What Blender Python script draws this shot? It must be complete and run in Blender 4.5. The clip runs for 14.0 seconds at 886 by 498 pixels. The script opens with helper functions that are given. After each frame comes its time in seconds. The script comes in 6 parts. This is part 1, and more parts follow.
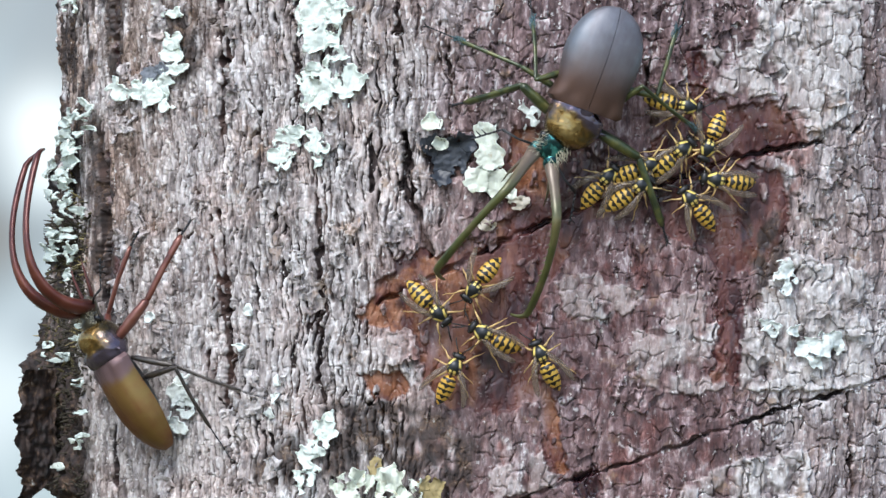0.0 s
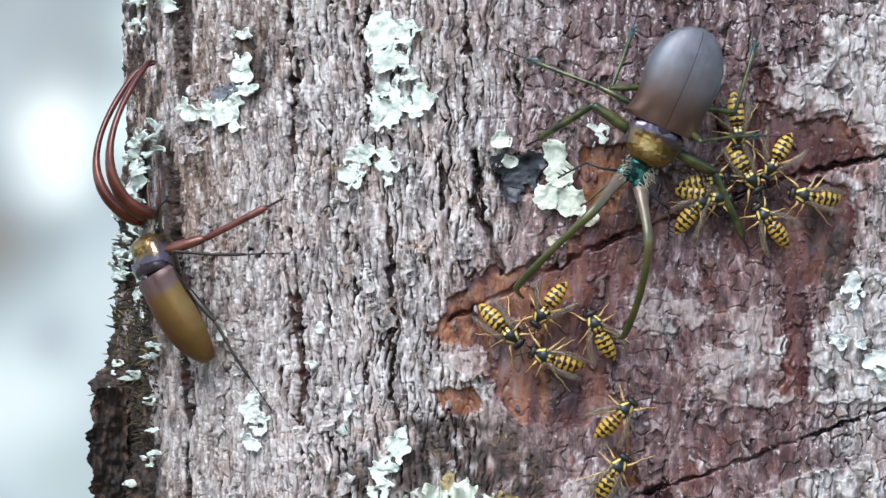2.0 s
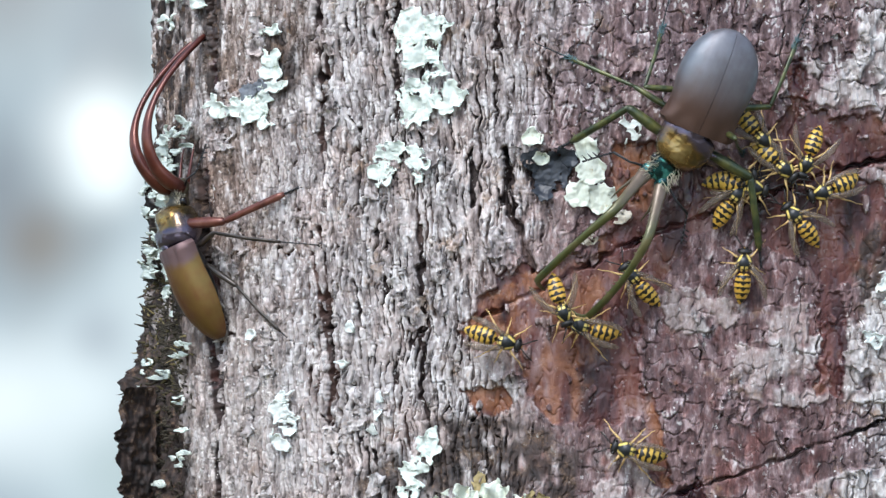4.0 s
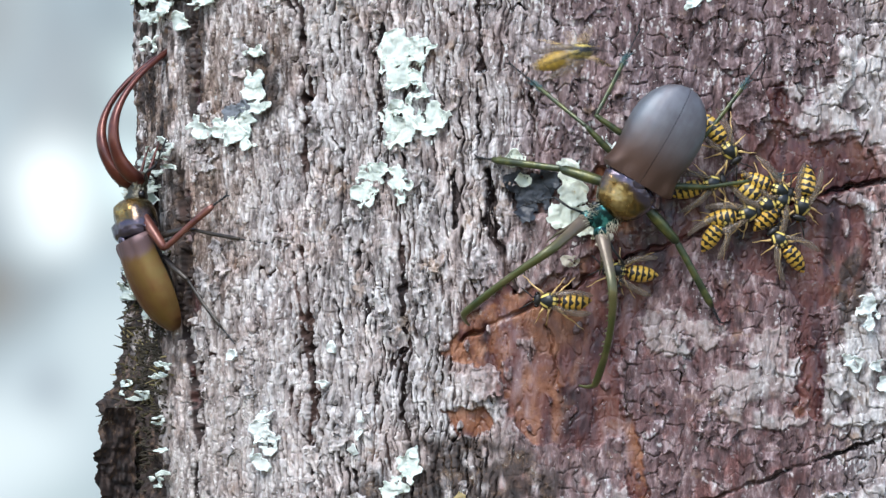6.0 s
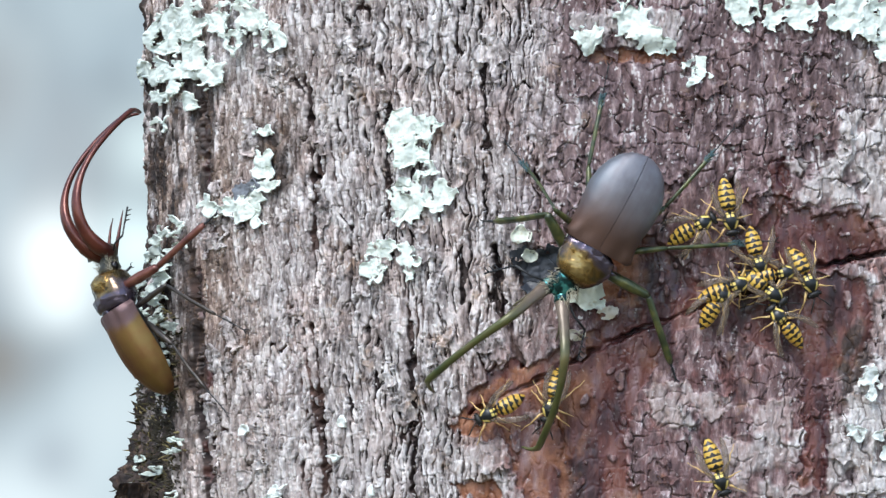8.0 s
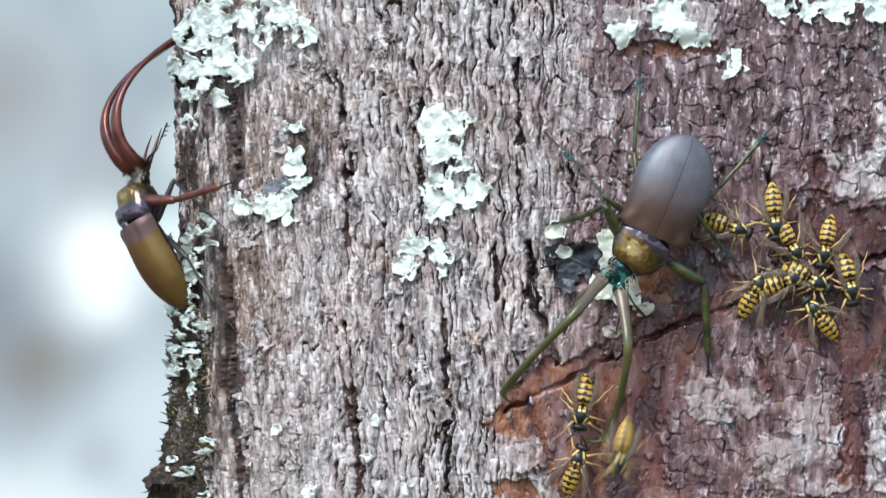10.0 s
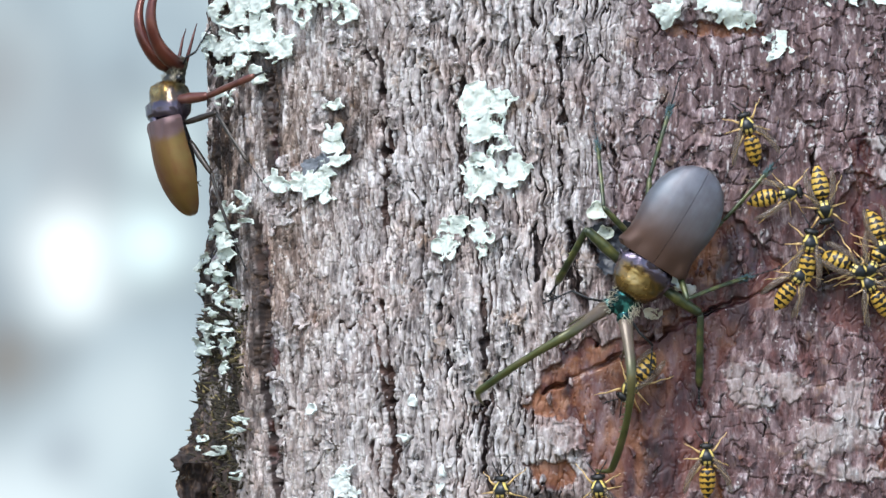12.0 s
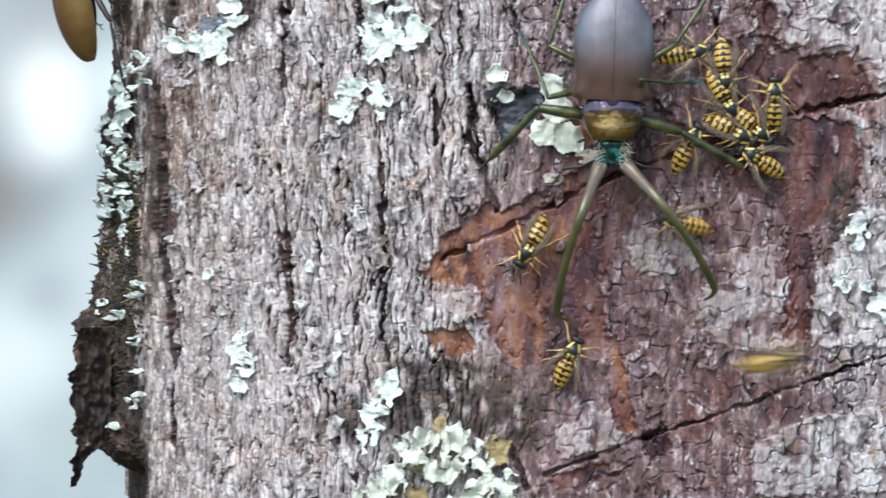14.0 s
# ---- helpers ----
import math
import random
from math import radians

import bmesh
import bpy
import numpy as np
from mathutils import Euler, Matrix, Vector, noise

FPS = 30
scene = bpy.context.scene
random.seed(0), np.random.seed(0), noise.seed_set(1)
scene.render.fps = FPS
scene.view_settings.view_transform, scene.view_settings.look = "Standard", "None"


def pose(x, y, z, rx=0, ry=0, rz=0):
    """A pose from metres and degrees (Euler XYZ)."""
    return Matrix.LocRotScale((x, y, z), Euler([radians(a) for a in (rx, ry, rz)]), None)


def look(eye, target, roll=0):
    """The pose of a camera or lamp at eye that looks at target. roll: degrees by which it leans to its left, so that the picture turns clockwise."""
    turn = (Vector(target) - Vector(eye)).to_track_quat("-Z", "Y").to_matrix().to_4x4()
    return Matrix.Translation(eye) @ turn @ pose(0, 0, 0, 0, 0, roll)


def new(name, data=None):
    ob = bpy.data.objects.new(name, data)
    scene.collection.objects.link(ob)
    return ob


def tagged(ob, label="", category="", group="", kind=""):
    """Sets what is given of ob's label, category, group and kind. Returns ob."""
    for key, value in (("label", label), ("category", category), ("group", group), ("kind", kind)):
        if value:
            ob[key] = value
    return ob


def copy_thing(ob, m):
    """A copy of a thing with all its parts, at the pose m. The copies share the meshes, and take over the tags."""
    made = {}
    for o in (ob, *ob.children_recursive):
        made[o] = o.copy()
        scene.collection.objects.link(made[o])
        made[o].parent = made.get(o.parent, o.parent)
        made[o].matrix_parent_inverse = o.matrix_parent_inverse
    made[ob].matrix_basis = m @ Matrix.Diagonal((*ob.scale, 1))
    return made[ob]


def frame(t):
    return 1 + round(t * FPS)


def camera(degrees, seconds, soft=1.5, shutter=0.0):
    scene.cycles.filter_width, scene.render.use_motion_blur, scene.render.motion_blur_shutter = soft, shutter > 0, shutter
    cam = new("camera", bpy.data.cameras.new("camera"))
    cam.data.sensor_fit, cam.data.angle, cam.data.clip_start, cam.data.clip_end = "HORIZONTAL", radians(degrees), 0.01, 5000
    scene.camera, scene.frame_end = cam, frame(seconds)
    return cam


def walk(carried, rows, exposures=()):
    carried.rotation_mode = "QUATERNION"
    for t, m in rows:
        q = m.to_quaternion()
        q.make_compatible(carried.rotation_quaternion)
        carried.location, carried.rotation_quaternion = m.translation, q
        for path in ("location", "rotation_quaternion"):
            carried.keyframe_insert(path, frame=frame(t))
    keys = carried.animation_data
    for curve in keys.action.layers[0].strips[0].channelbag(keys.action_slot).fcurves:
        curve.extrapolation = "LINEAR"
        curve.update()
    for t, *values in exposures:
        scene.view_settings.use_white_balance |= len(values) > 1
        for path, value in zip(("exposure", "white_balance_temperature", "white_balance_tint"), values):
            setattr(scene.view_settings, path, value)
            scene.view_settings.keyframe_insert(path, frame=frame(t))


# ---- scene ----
# A tree trunk in woodland shade, filmed from under a metre away through a long lens.
cam = camera(12.0, 14.0, soft=1.4, shutter=0.4)
AWAY, HIGH = 0.83544, 1.40          # distance of the eye from the bark, height above the ground
ROWS = [
    (0, 19.99, 4.68, 0.80, -0.241, -0.270, 0.303),
    (0.5, 12.99, -0.67, 3.75, -0.707, -0.374, -0.113),
    (1, 7.86, -3.23, 3.98, -0.460, -0.338, -0.048),
    (1.5, 5.11, -3.38, -1.37, -0.268, -0.153, 0.069),
    (2, 6.21, -3.52, 4.48, -0.224, -0.286, -0.210),
    (2.5, 5.20, -0.58, 4.16, -0.033, -0.223, -0.242),
    (3, 0.00, 0.00, 0.00, -0.000, 0.000, -0.000),
    (3.2, 2.47, 2.02, 2.61, 0.211, -0.335, -0.200),
    (5.3, 12.09, 6.33, 5.30, 0.625, -0.202, -0.190),
    (5.5, 11.11, 5.53, 4.01, 0.363, -0.080, 0.020),
    (6, 2.50, 1.97, -3.08, -0.307, 0.487, 0.142),
    (6.5, 1.49, 1.15, -0.59, -0.237, 0.363, 0.010),
    (7, 13.42, -2.08, -2.63, 0.172, 0.988, 0.177),
    (7.5, 3.36, -11.02, -1.04, -0.289, 1.287, -0.263),
    (9.8, -0.39, -5.93, -3.43, 0.176, 1.532, -0.863),
    (10, 3.59, -1.67, -1.43, 0.346, 1.366, -0.682),
    (10.5, -2.95, -0.72, -3.99, 0.191, 0.692, -0.631),
    (11, -5.58, 8.75, -0.98, 0.825, 0.289, -0.308),
    (11.5, -11.27, 6.82, -6.73, -0.247, 1.582, 0.003),
    (12, -12.21, 4.67, -5.89, -0.201, 1.400, -0.019),
    (12.5, -12.65, 8.00, -0.70, -0.591, 0.540, -0.107),
    (13, -10.76, 8.84, -5.64, -0.591, -0.348, 0.125),
    (13.5, -8.01, 11.81, -5.29, -0.541, -0.555, 0.179),
    (14, 7.13, 20.33, -0.56, -0.256, -0.800, 0.175),
]
walk(cam, [(t, pose(x / 1000, y / 1000 - AWAY, z / 1000 + HIGH, 90 + pitch, -lean, yaw)) for t, x, y, z, yaw, pitch, lean in ROWS])

# ---- light: open shade under a bright sky, soft sun from the upper left ----
world = bpy.data.worlds.new("sky")
scene.world = world
world.use_nodes = True
wn = world.node_tree.nodes
sky = wn.new("ShaderNodeTexSky")
sky.sky_type, sky.sun_disc = "NISHITA", False
sky.sun_elevation, sky.sun_rotation = radians(51), radians(-156)
world.node_tree.links.new(sky.outputs[0], wn["Background"].inputs[0])
wn["Background"].inputs[1].default_value = 0.175
sun = new("sun", bpy.data.lights.new("sun", "SUN"))
sun.data.energy, sun.data.angle, sun.data.color = 2.3, radians(34), (0.96, 0.98, 1.0)
sun.matrix_world = look((-1.2, -2.7, 3.7), (0, 0, 0))
scene.view_settings.exposure = 0.55


# ---- materials ----
class Nodes:
    """A short way to write node materials."""

    def __init__(self, name):
        self.mat = bpy.data.materials.new(name)
        self.mat.use_nodes = True
        self.tree = self.mat.node_tree
        self.bsdf = self.tree.nodes["Principled BSDF"]
        self.co = self.tree.nodes.new("ShaderNodeTexCoord")

    def put(self, socket, value):
        if hasattr(value, "links"):
            self.tree.links.new(value, socket)
        else:
            socket.default_value = value

    def math(self, op, a, b=0.0, clamp=False):
        n = self.tree.nodes.new("ShaderNodeMath")
        n.operation, n.use_clamp = op, clamp
        self.put(n.inputs[0], a), self.put(n.inputs[1], b)
        return n.outputs[0]

    def scaled(self, vec, scale):
        n = self.tree.nodes.new("ShaderNodeMapping")
        self.put(n.inputs[0], vec)
        n.inputs["Scale"].default_value = scale
        return n.outputs[0]

    def noise(self, scale, detail=4.0, rough=0.55, vec=None, stretch=None):
        n = self.tree.nodes.new("ShaderNodeTexNoise")
        vec = self.co.outputs["Object"] if vec is None else vec
        self.put(n.inputs["Vector"], self.scaled(vec, stretch) if stretch else vec)
        n.inputs["Scale"].default_value, n.inputs["Detail"].default_value, n.inputs["Roughness"].default_value = scale, detail, rough
        return n.outputs["Fac"]

    def ramp(self, fac, stops):
        n = self.tree.nodes.new("ShaderNodeValToRGB")
        self.put(n.inputs[0], fac)
        while len(n.color_ramp.elements) < len(stops):
            n.color_ramp.elements.new(0.5)
        for e, (at, col) in zip(n.color_ramp.elements, stops):
            e.position, e.color = at, (*col, 1) if len(col) == 3 else col
        return n.outputs[0]

    def span(self, fac, a, b):
        n = self.tree.nodes.new("ShaderNodeMapRange")
        n.interpolation_type = "SMOOTHSTEP"
        self.put(n.inputs[0], fac)
        n.inputs[1].default_value, n.inputs[2].default_value = a, b
        return n.outputs[0]

    def mix(self, fac, a, b, kind="MIX"):
        n = self.tree.nodes.new("ShaderNodeMix")
        n.data_type, n.blend_type = "RGBA", kind
        self.put(n.inputs[0], fac)
        for s, v in ((n.inputs[6], a), (n.inputs[7], b)):
            self.put(s, v if hasattr(v, "links") else (*v, 1))
        return n.outputs[2]

    def attr(self, name):
        n = self.tree.nodes.new("ShaderNodeAttribute")
        n.attribute_name = name
        return n.outputs["Fac"]

    def xyz(self, vec):
        n = self.tree.nodes.new("ShaderNodeSeparateXYZ")
        self.put(n.inputs[0], vec)
        return n.outputs

    def random(self):
        return self.tree.nodes.new("ShaderNodeObjectInfo").outputs["Random"]

    def bump(self, height, strength, distance):
        n = self.tree.nodes.new("ShaderNodeBump")
        n.inputs["Strength"].default_value, n.inputs["Distance"].default_value = strength, distance
        self.put(n.inputs["Height"], height)
        self.put(self.bsdf.inputs["Normal"], n.outputs[0])

    def done(self, colour, rough=0.8, metal=0.0, **more):
        self.put(self.bsdf.inputs["Base Color"], colour if hasattr(colour, "links") else (*colour, 1))
        self.put(self.bsdf.inputs["Roughness"], rough), self.put(self.bsdf.inputs["Metallic"], metal)
        for key, value in more.items():
            self.put(self.bsdf.inputs[key.replace("_", " ")], value)
        return self.mat


def bark_material():
    n = Nodes("bark")
    fibre = n.noise(560, 5, 0.68, stretch=(1, 1, 0.38))
    blotch = n.noise(55, 4, 0.6, stretch=(1, 1, 0.6))
    fleck = n.noise(1000, 3, 0.6, stretch=(1, 1, 0.55))
    rosy = n.noise(90, 3, 0.6)
    grey = n.ramp(fibre, [(0.32, (0.10, 0.085, 0.082)), (0.44, (0.33, 0.303, 0.296)), (0.54, (0.57, 0.542, 0.53)), (0.66, (0.84, 0.825, 0.815))])
    mauve = n.ramp(fibre, [(0.32, (0.060, 0.038, 0.042)), (0.44, (0.135, 0.088, 0.091)), (0.55, (0.240, 0.170, 0.177)), (0.67, (0.54, 0.465, 0.475))])
    base = n.mix(n.span(n.math("ADD", n.attr("mauve"), n.math("MULTIPLY", n.math("SUBTRACT", blotch, 0.5), 1.3)), 0.05, 1.0), grey, mauve)
    base = n.mix(n.math("MULTIPLY", n.span(rosy, 0.45, 0.65), 0.45), base, n.mix(1.0, base, (1.0, 0.80, 0.72), "MULTIPLY"))
    plate = n.ramp(fleck, [(0.3, (0.33, 0.297, 0.282)), (0.48, (0.55, 0.52, 0.503)), (0.70, (0.78, 0.755, 0.745))])
    base = n.mix(n.math("MULTIPLY", n.attr("pale"), n.span(n.math("ADD", blotch, n.math("MULTIPLY", fibre, 0.4)), 0.28, 0.50)), base, plate)
    tan = n.mix(n.math("MULTIPLY", n.span(n.noise(130, 4, 0.7), 0.58, 0.72), 0.75), base, (0.36, 0.25, 0.17))
    # dark inner bark in the cracks, with the shade of their depth painted in
    shaded_furrow = n.mix(n.span(blotch, 0.42, 0.66), (0.035, 0.024, 0.023), (0.115, 0.066, 0.054))
    tan = n.mix(1.0, tan, n.ramp(n.attr("tone"), [(0.15, (0.58, 0.54, 0.53)), (0.5, (0.86, 0.83, 0.82)), (0.85, (1.0, 1.0, 1.0))]), "MULTIPLY")
    tan = n.mix(n.math("MULTIPLY", n.attr("fleck"), 0.55), tan, (0.84, 0.82, 0.80))
    # brown bark to the left; also paints in the shade of the turning flank
    tan = n.mix(n.math("MULTIPLY", n.attr("brown"), n.span(n.math("ADD", blotch, n.math("MULTIPLY", fibre, 0.5)), 0.62, 0.85)), n.mix(n.attr("brown"), tan, n.mix(1.0, tan, (0.62, 0.50, 0.42), "MULTIPLY")), tan)
    base = n.mix(n.math("MAXIMUM", n.span(n.attr("height"), -0.65, -1.25), n.math("MULTIPLY", n.span(n.attr("gap"), 0.15, 0.8), 0.7)), tan, shaded_furrow)
    wood = n.ramp(n.noise(150, 5, 0.62, stretch=(1, 1, 0.3)), [(0.34, (0.022, 0.010, 0.013)), (0.43, (0.062, 0.025, 0.028)), (0.50, (0.112, 0.040, 0.036)), (0.57, (0.175, 0.069, 0.055)), (0.66, (0.30, 0.20, 0.19))])
    orange = n.ramp(n.noise(300, 5, 0.65), [(0.3, (0.10, 0.035, 0.018)), (0.52, (0.22, 0.098, 0.048)), (0.70, (0.36, 0.21, 0.13))])
    wood = n.mix(n.math("MULTIPLY", n.span(n.noise(60, 3, 0.6), 0.54, 0.68), 0.6), wood, orange)
    base = n.mix(n.math("MULTIPLY", n.attr("wet"), n.span(n.math("ADD", rosy, n.math("MULTIPLY", fleck, 0.5)), 0.58, 0.85)), n.mix(n.math("MULTIPLY", n.attr("wet"), 0.9), base, n.mix(1.0, base, (0.64, 0.335, 0.285), "MULTIPLY")), base)
    stain = n.span(n.noise(44, 3, 0.6, stretch=(1, 1, 0.6)), 0.46, 0.60)
    wood = n.mix(n.math("MULTIPLY", stain, 0.7), wood, n.mix(1.0, wood, (0.50, 0.42, 0.52), "MULTIPLY"))
    wood = n.mix(n.math("MULTIPLY", n.attr("amber"), n.span(n.noise(210, 3, 0.6), 0.33, 0.5)), wood, n.mix(1.0, orange, (1.12, 1.0, 1.0), "MULTIPLY"))
    base = n.mix(n.attr("inner"), base, wood)
    spots = n.span(n.noise(850, 2, 0.5), 0.655, 0.70)
    base = n.mix(n.math("MULTIPLY", spots, n.math("SUBTRACT", 0.65, n.math("MULTIPLY", n.math("MAXIMUM", n.attr("inner"), n.attr("wet")), 0.5))), base, (0.80, 0.79, 0.77))
    # dark moss and crust; in seams, hollow and flank edge it also paints shade
    mossy = n.ramp(n.noise(330, 5, 0.7), [(0.35, (0.012, 0.010, 0.010)), (0.55, (0.048, 0.030, 0.024)), (0.64, (0.14, 0.085, 0.05)), (0.74, (0.50, 0.52, 0.50))])
    base = n.mix(n.attr("crust"), base, mossy)
    n.bump(n.math("ADD", n.math("MULTIPLY", fibre, 0.6), n.math("MULTIPLY", fleck, 0.5)), 0.3, 0.0004)
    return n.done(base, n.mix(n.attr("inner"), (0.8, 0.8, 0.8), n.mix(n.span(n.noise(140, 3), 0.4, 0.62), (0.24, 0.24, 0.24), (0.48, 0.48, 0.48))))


def lichen_material(name, low, high, edge):
    n = Nodes(name)
    tone = n.mix(n.noise(260, 5, 0.6), low, high)
    tone = n.mix(n.math("MULTIPLY", n.span(n.noise(500, 3, 0.6), 0.60, 0.75), 0.7), tone, edge)
    tone = n.mix(n.span(n.attr("rim"), 0.12, 0.0), tone, high)
    n.bump(n.noise(900, 3), 0.35, 0.0003)
    return n.done(tone, 0.85)


def wasp_abdomen_material():
    n = Nodes("wasp_bands")
    x, y, z = n.xyz(n.co.outputs["Object"])
    step = n.math("FRACT", n.math("DIVIDE", n.math("SUBTRACT", -0.0003, y), 0.00128))
    side = n.math("ABSOLUTE", x)
    peak = n.math("MULTIPLY", n.math("SUBTRACT", 1.0, n.math("DIVIDE", side, 0.00075), True), 0.6)
    dots = n.math("MULTIPLY", n.math("SUBTRACT", 1.0, n.math("DIVIDE", n.math("ABSOLUTE", n.math("SUBTRACT", side, 0.0011)), 0.0004), True), 0.22)
    black = n.span(n.math("SUBTRACT", n.math("ADD", n.math("ADD", peak, dots), n.math("ADD", 0.36, n.math("MULTIPLY", y, 35.0))), step), -0.03, 0.03)
    yellow = n.mix(n.noise(500, 3), (0.52, 0.31, 0.04), (0.70, 0.49, 0.10))
    yellow = n.mix(n.math("MULTIPLY", n.random(), 0.45), yellow, (0.66, 0.33, 0.04))
    return n.done(n.mix(black, yellow, (0.012, 0.010, 0.009)), 0.38)


def wasp_thorax_material():
    n = Nodes("wasp_thorax")
    x, y, z = n.xyz(n.co.outputs["Object"])
    side = n.math("ABSOLUTE", x)
    bar = n.math("MULTIPLY", n.span(n.math("ABSOLUTE", n.math("SUBTRACT", side, n.math("ADD", 0.0007, n.math("MULTIPLY", n.math("SUBTRACT", 0.0040, y), 0.5)))), 0.00030, 0.00018), n.span(y, 0.0024, 0.0028))

    def pair(at, along, wide, deep):
        return n.math("MULTIPLY", n.span(n.math("ABSOLUTE", n.math("SUBTRACT", side, at)), wide, 0.6 * wide), n.span(n.math("ABSOLUTE", n.math("SUBTRACT", y, along)), deep, 0.6 * deep))

    spots = n.math("MAXIMUM", pair(0.00048, 0.00135, 0.00040, 0.00036), pair(0.0006, 0.00072, 0.00034, 0.00022))
    spots = n.math("MAXIMUM", spots, pair(0.00135, 0.0020, 0.00022, 0.0003))
    return n.done(n.mix(n.math("MAXIMUM", bar, spots), (0.012, 0.014, 0.015), (0.78, 0.60, 0.16)), 0.34)


def plain(name, colour, rough=0.5, metal=0.0, vary=0.3, scale=600.0, **more):
    n = Nodes(name)
    dark = tuple(c * (1 - vary) for c in colour)
    n.bump(n.noise(scale * 2, 3), 0.15, 0.0002)
    return n.done(n.mix(n.noise(scale, 4), dark, colour), rough, metal, **more)


def shell(name, colours, rough, metal, film, spread=300):
    """Horny insect shell with a metallic sheen."""
    n = Nodes(name)
    tone = n.ramp(n.noise(spread, 3, 0.5), [(0.3, colours[0]), (0.5, colours[1]), (0.7, colours[2])])
    n.bump(n.noise(2600, 2), 0.10, 0.0001)
    more = {"Thin_Film_Thickness": film, "Thin_Film_IOR": 1.5} if film else {}
    return n.done(tone, rough, metal, Coat_Weight=0.25, Coat_Roughness=0.25, **more)


def pronotum_material():
    """Gold shell, violet towards its shoulders."""
    n = Nodes("pronotum_gold_violet")
    x, y, z = n.xyz(n.co.outputs["Object"])
    gold = n.ramp(n.noise(210, 3, 0.6), [(0.34, (0.022, 0.018, 0.010)), (0.46, (0.085, 0.062, 0.022)), (0.56, (0.22, 0.13, 0.035)), (0.68, (0.36, 0.26, 0.10))])
    violet = n.mix(n.noise(300, 3), (0.030, 0.024, 0.030), (0.20, 0.165, 0.23))
    wave = n.math("MULTIPLY", n.noise(260, 2), 0.004)
    edge = n.math("MAXIMUM", n.span(n.math("ADD", n.math("ABSOLUTE", x), wave), 0.0062, 0.0078), n.span(n.math("ADD", y, wave), 0.0056, 0.0040))
    n.bump(n.math("ADD", n.noise(230, 2), n.math("MULTIPLY", n.noise(900, 2), 0.12)), 0.7, 0.0012)
    return n.done(n.mix(edge, gold, violet), 0.22, 0.7, Coat_Weight=0.3, Coat_Roughness=0.12)


def elytra_material(name, low, high, root, side, reach=-0.0135):
    """Satin wing cases: another tint at the root and along the flanks. Colour streaks paint in reflections."""
    n = Nodes(name)
    x, y, z = n.xyz(n.co.outputs["Object"])
    wob = n.math("MULTIPLY", n.math("SUBTRACT", n.noise(150, 3), 0.5), 0.006)
    sheen_streak = n.noise(240, 3, 0.6, stretch=(1, 0.16, 1))
    tone = n.mix(n.span(n.math("ADD", n.math("MULTIPLY", n.noise(150, 4, 0.6), 0.5), n.math("MULTIPLY", sheen_streak, 0.5)), 0.36, 0.64), low, high)
    tone = n.mix(n.span(n.math("ADD", n.math("ABSOLUTE", x), wob), 0.0042, 0.0068), tone, side)
    tone = n.mix(n.span(n.math("ADD", y, wob), reach, -0.002), tone, root)
    n.bump(n.math("ADD", n.math("ADD", n.noise(95, 2, 0.5), n.math("MULTIPLY", sheen_streak, 0.22)), n.math("MULTIPLY", n.noise(1500, 2), 0.03)), 0.42, 0.0018)
    return n.done(tone, n.math("ADD", 0.46, n.math("MULTIPLY", n.noise(220, 3), 0.16)), 0.5, Coat_Weight=0.12, Coat_Roughness=0.4)


def jaw_material():
    """Olive jaws, rosy towards the root, where a pale pinkish reflection is painted in."""
    n = Nodes("mandible_olive")
    x, y, z = n.xyz(n.co.outputs["Object"])
    olive = n.ramp(n.noise(150, 3, 0.5), [(0.3, (0.040, 0.055, 0.018)), (0.5, (0.085, 0.092, 0.028)), (0.7, (0.14, 0.12, 0.05))])
    rosy = n.mix(n.noise(300, 3), (0.10, 0.075, 0.045), (0.24, 0.18, 0.14))
    n.bump(n.noise(2200, 2), 0.12, 0.0001)
    return n.done(n.mix(n.span(n.math("ADD", y, n.math("MULTIPLY", n.noise(200, 2), 0.006)), 0.014, 0.005), olive, rosy), 0.36, 0.25, Coat_Weight=0.25, Coat_Roughness=0.25)


BARK = bark_material()
LICHEN = lichen_material("lichen", (0.58, 0.67, 0.60), (0.79, 0.845, 0.78), (0.46, 0.53, 0.40))
LICHEN_WHITE = lichen_material("white_lichen", (0.60, 0.66, 0.62), (0.79, 0.83, 0.79), (0.46, 0.51, 0.44))
LICHEN_YELLOW = lichen_material("yellow_lichen", (0.53, 0.58, 0.46), (0.80, 0.84, 0.75), (0.45, 0.33, 0.12))
LICHEN_GREY = lichen_material("grey_lichen", (0.40, 0.47, 0.41), (0.74, 0.80, 0.74), (0.24, 0.26, 0.17))
FLAKE = lichen_material("flake", (0.50, 0.44, 0.34), (0.72, 0.68, 0.58), (0.34, 0.24, 0.15))
OCHRE = lichen_material("ochre_lichen", (0.26, 0.19, 0.08), (0.46, 0.38, 0.19), (0.20, 0.11, 0.04))
HOLLOW = plain("hollow_crust", (0.040, 0.047, 0.060), 0.42, 0, 0.5, 300)
MOSS = plain("moss", (0.10, 0.082, 0.030), 0.9, 0, 0.55, 250)
MOSS_DARK = plain("dark_moss", (0.055, 0.045, 0.028), 0.9, 0, 0.5, 250)
W_BANDS, W_THORAX = wasp_abdomen_material(), wasp_thorax_material()
W_BLACK = plain("wasp_black", (0.014, 0.013, 0.012), 0.45)
W_YELLOW = plain("wasp_yellow", (0.80, 0.52, 0.05), 0.45)
W_LEG = plain("wasp_leg", (0.74, 0.50, 0.20), 0.4)
W_WING = plain("wasp_wing", (0.24, 0.18, 0.13), 0.2, 0, 0.5, 900, Alpha=0.45)
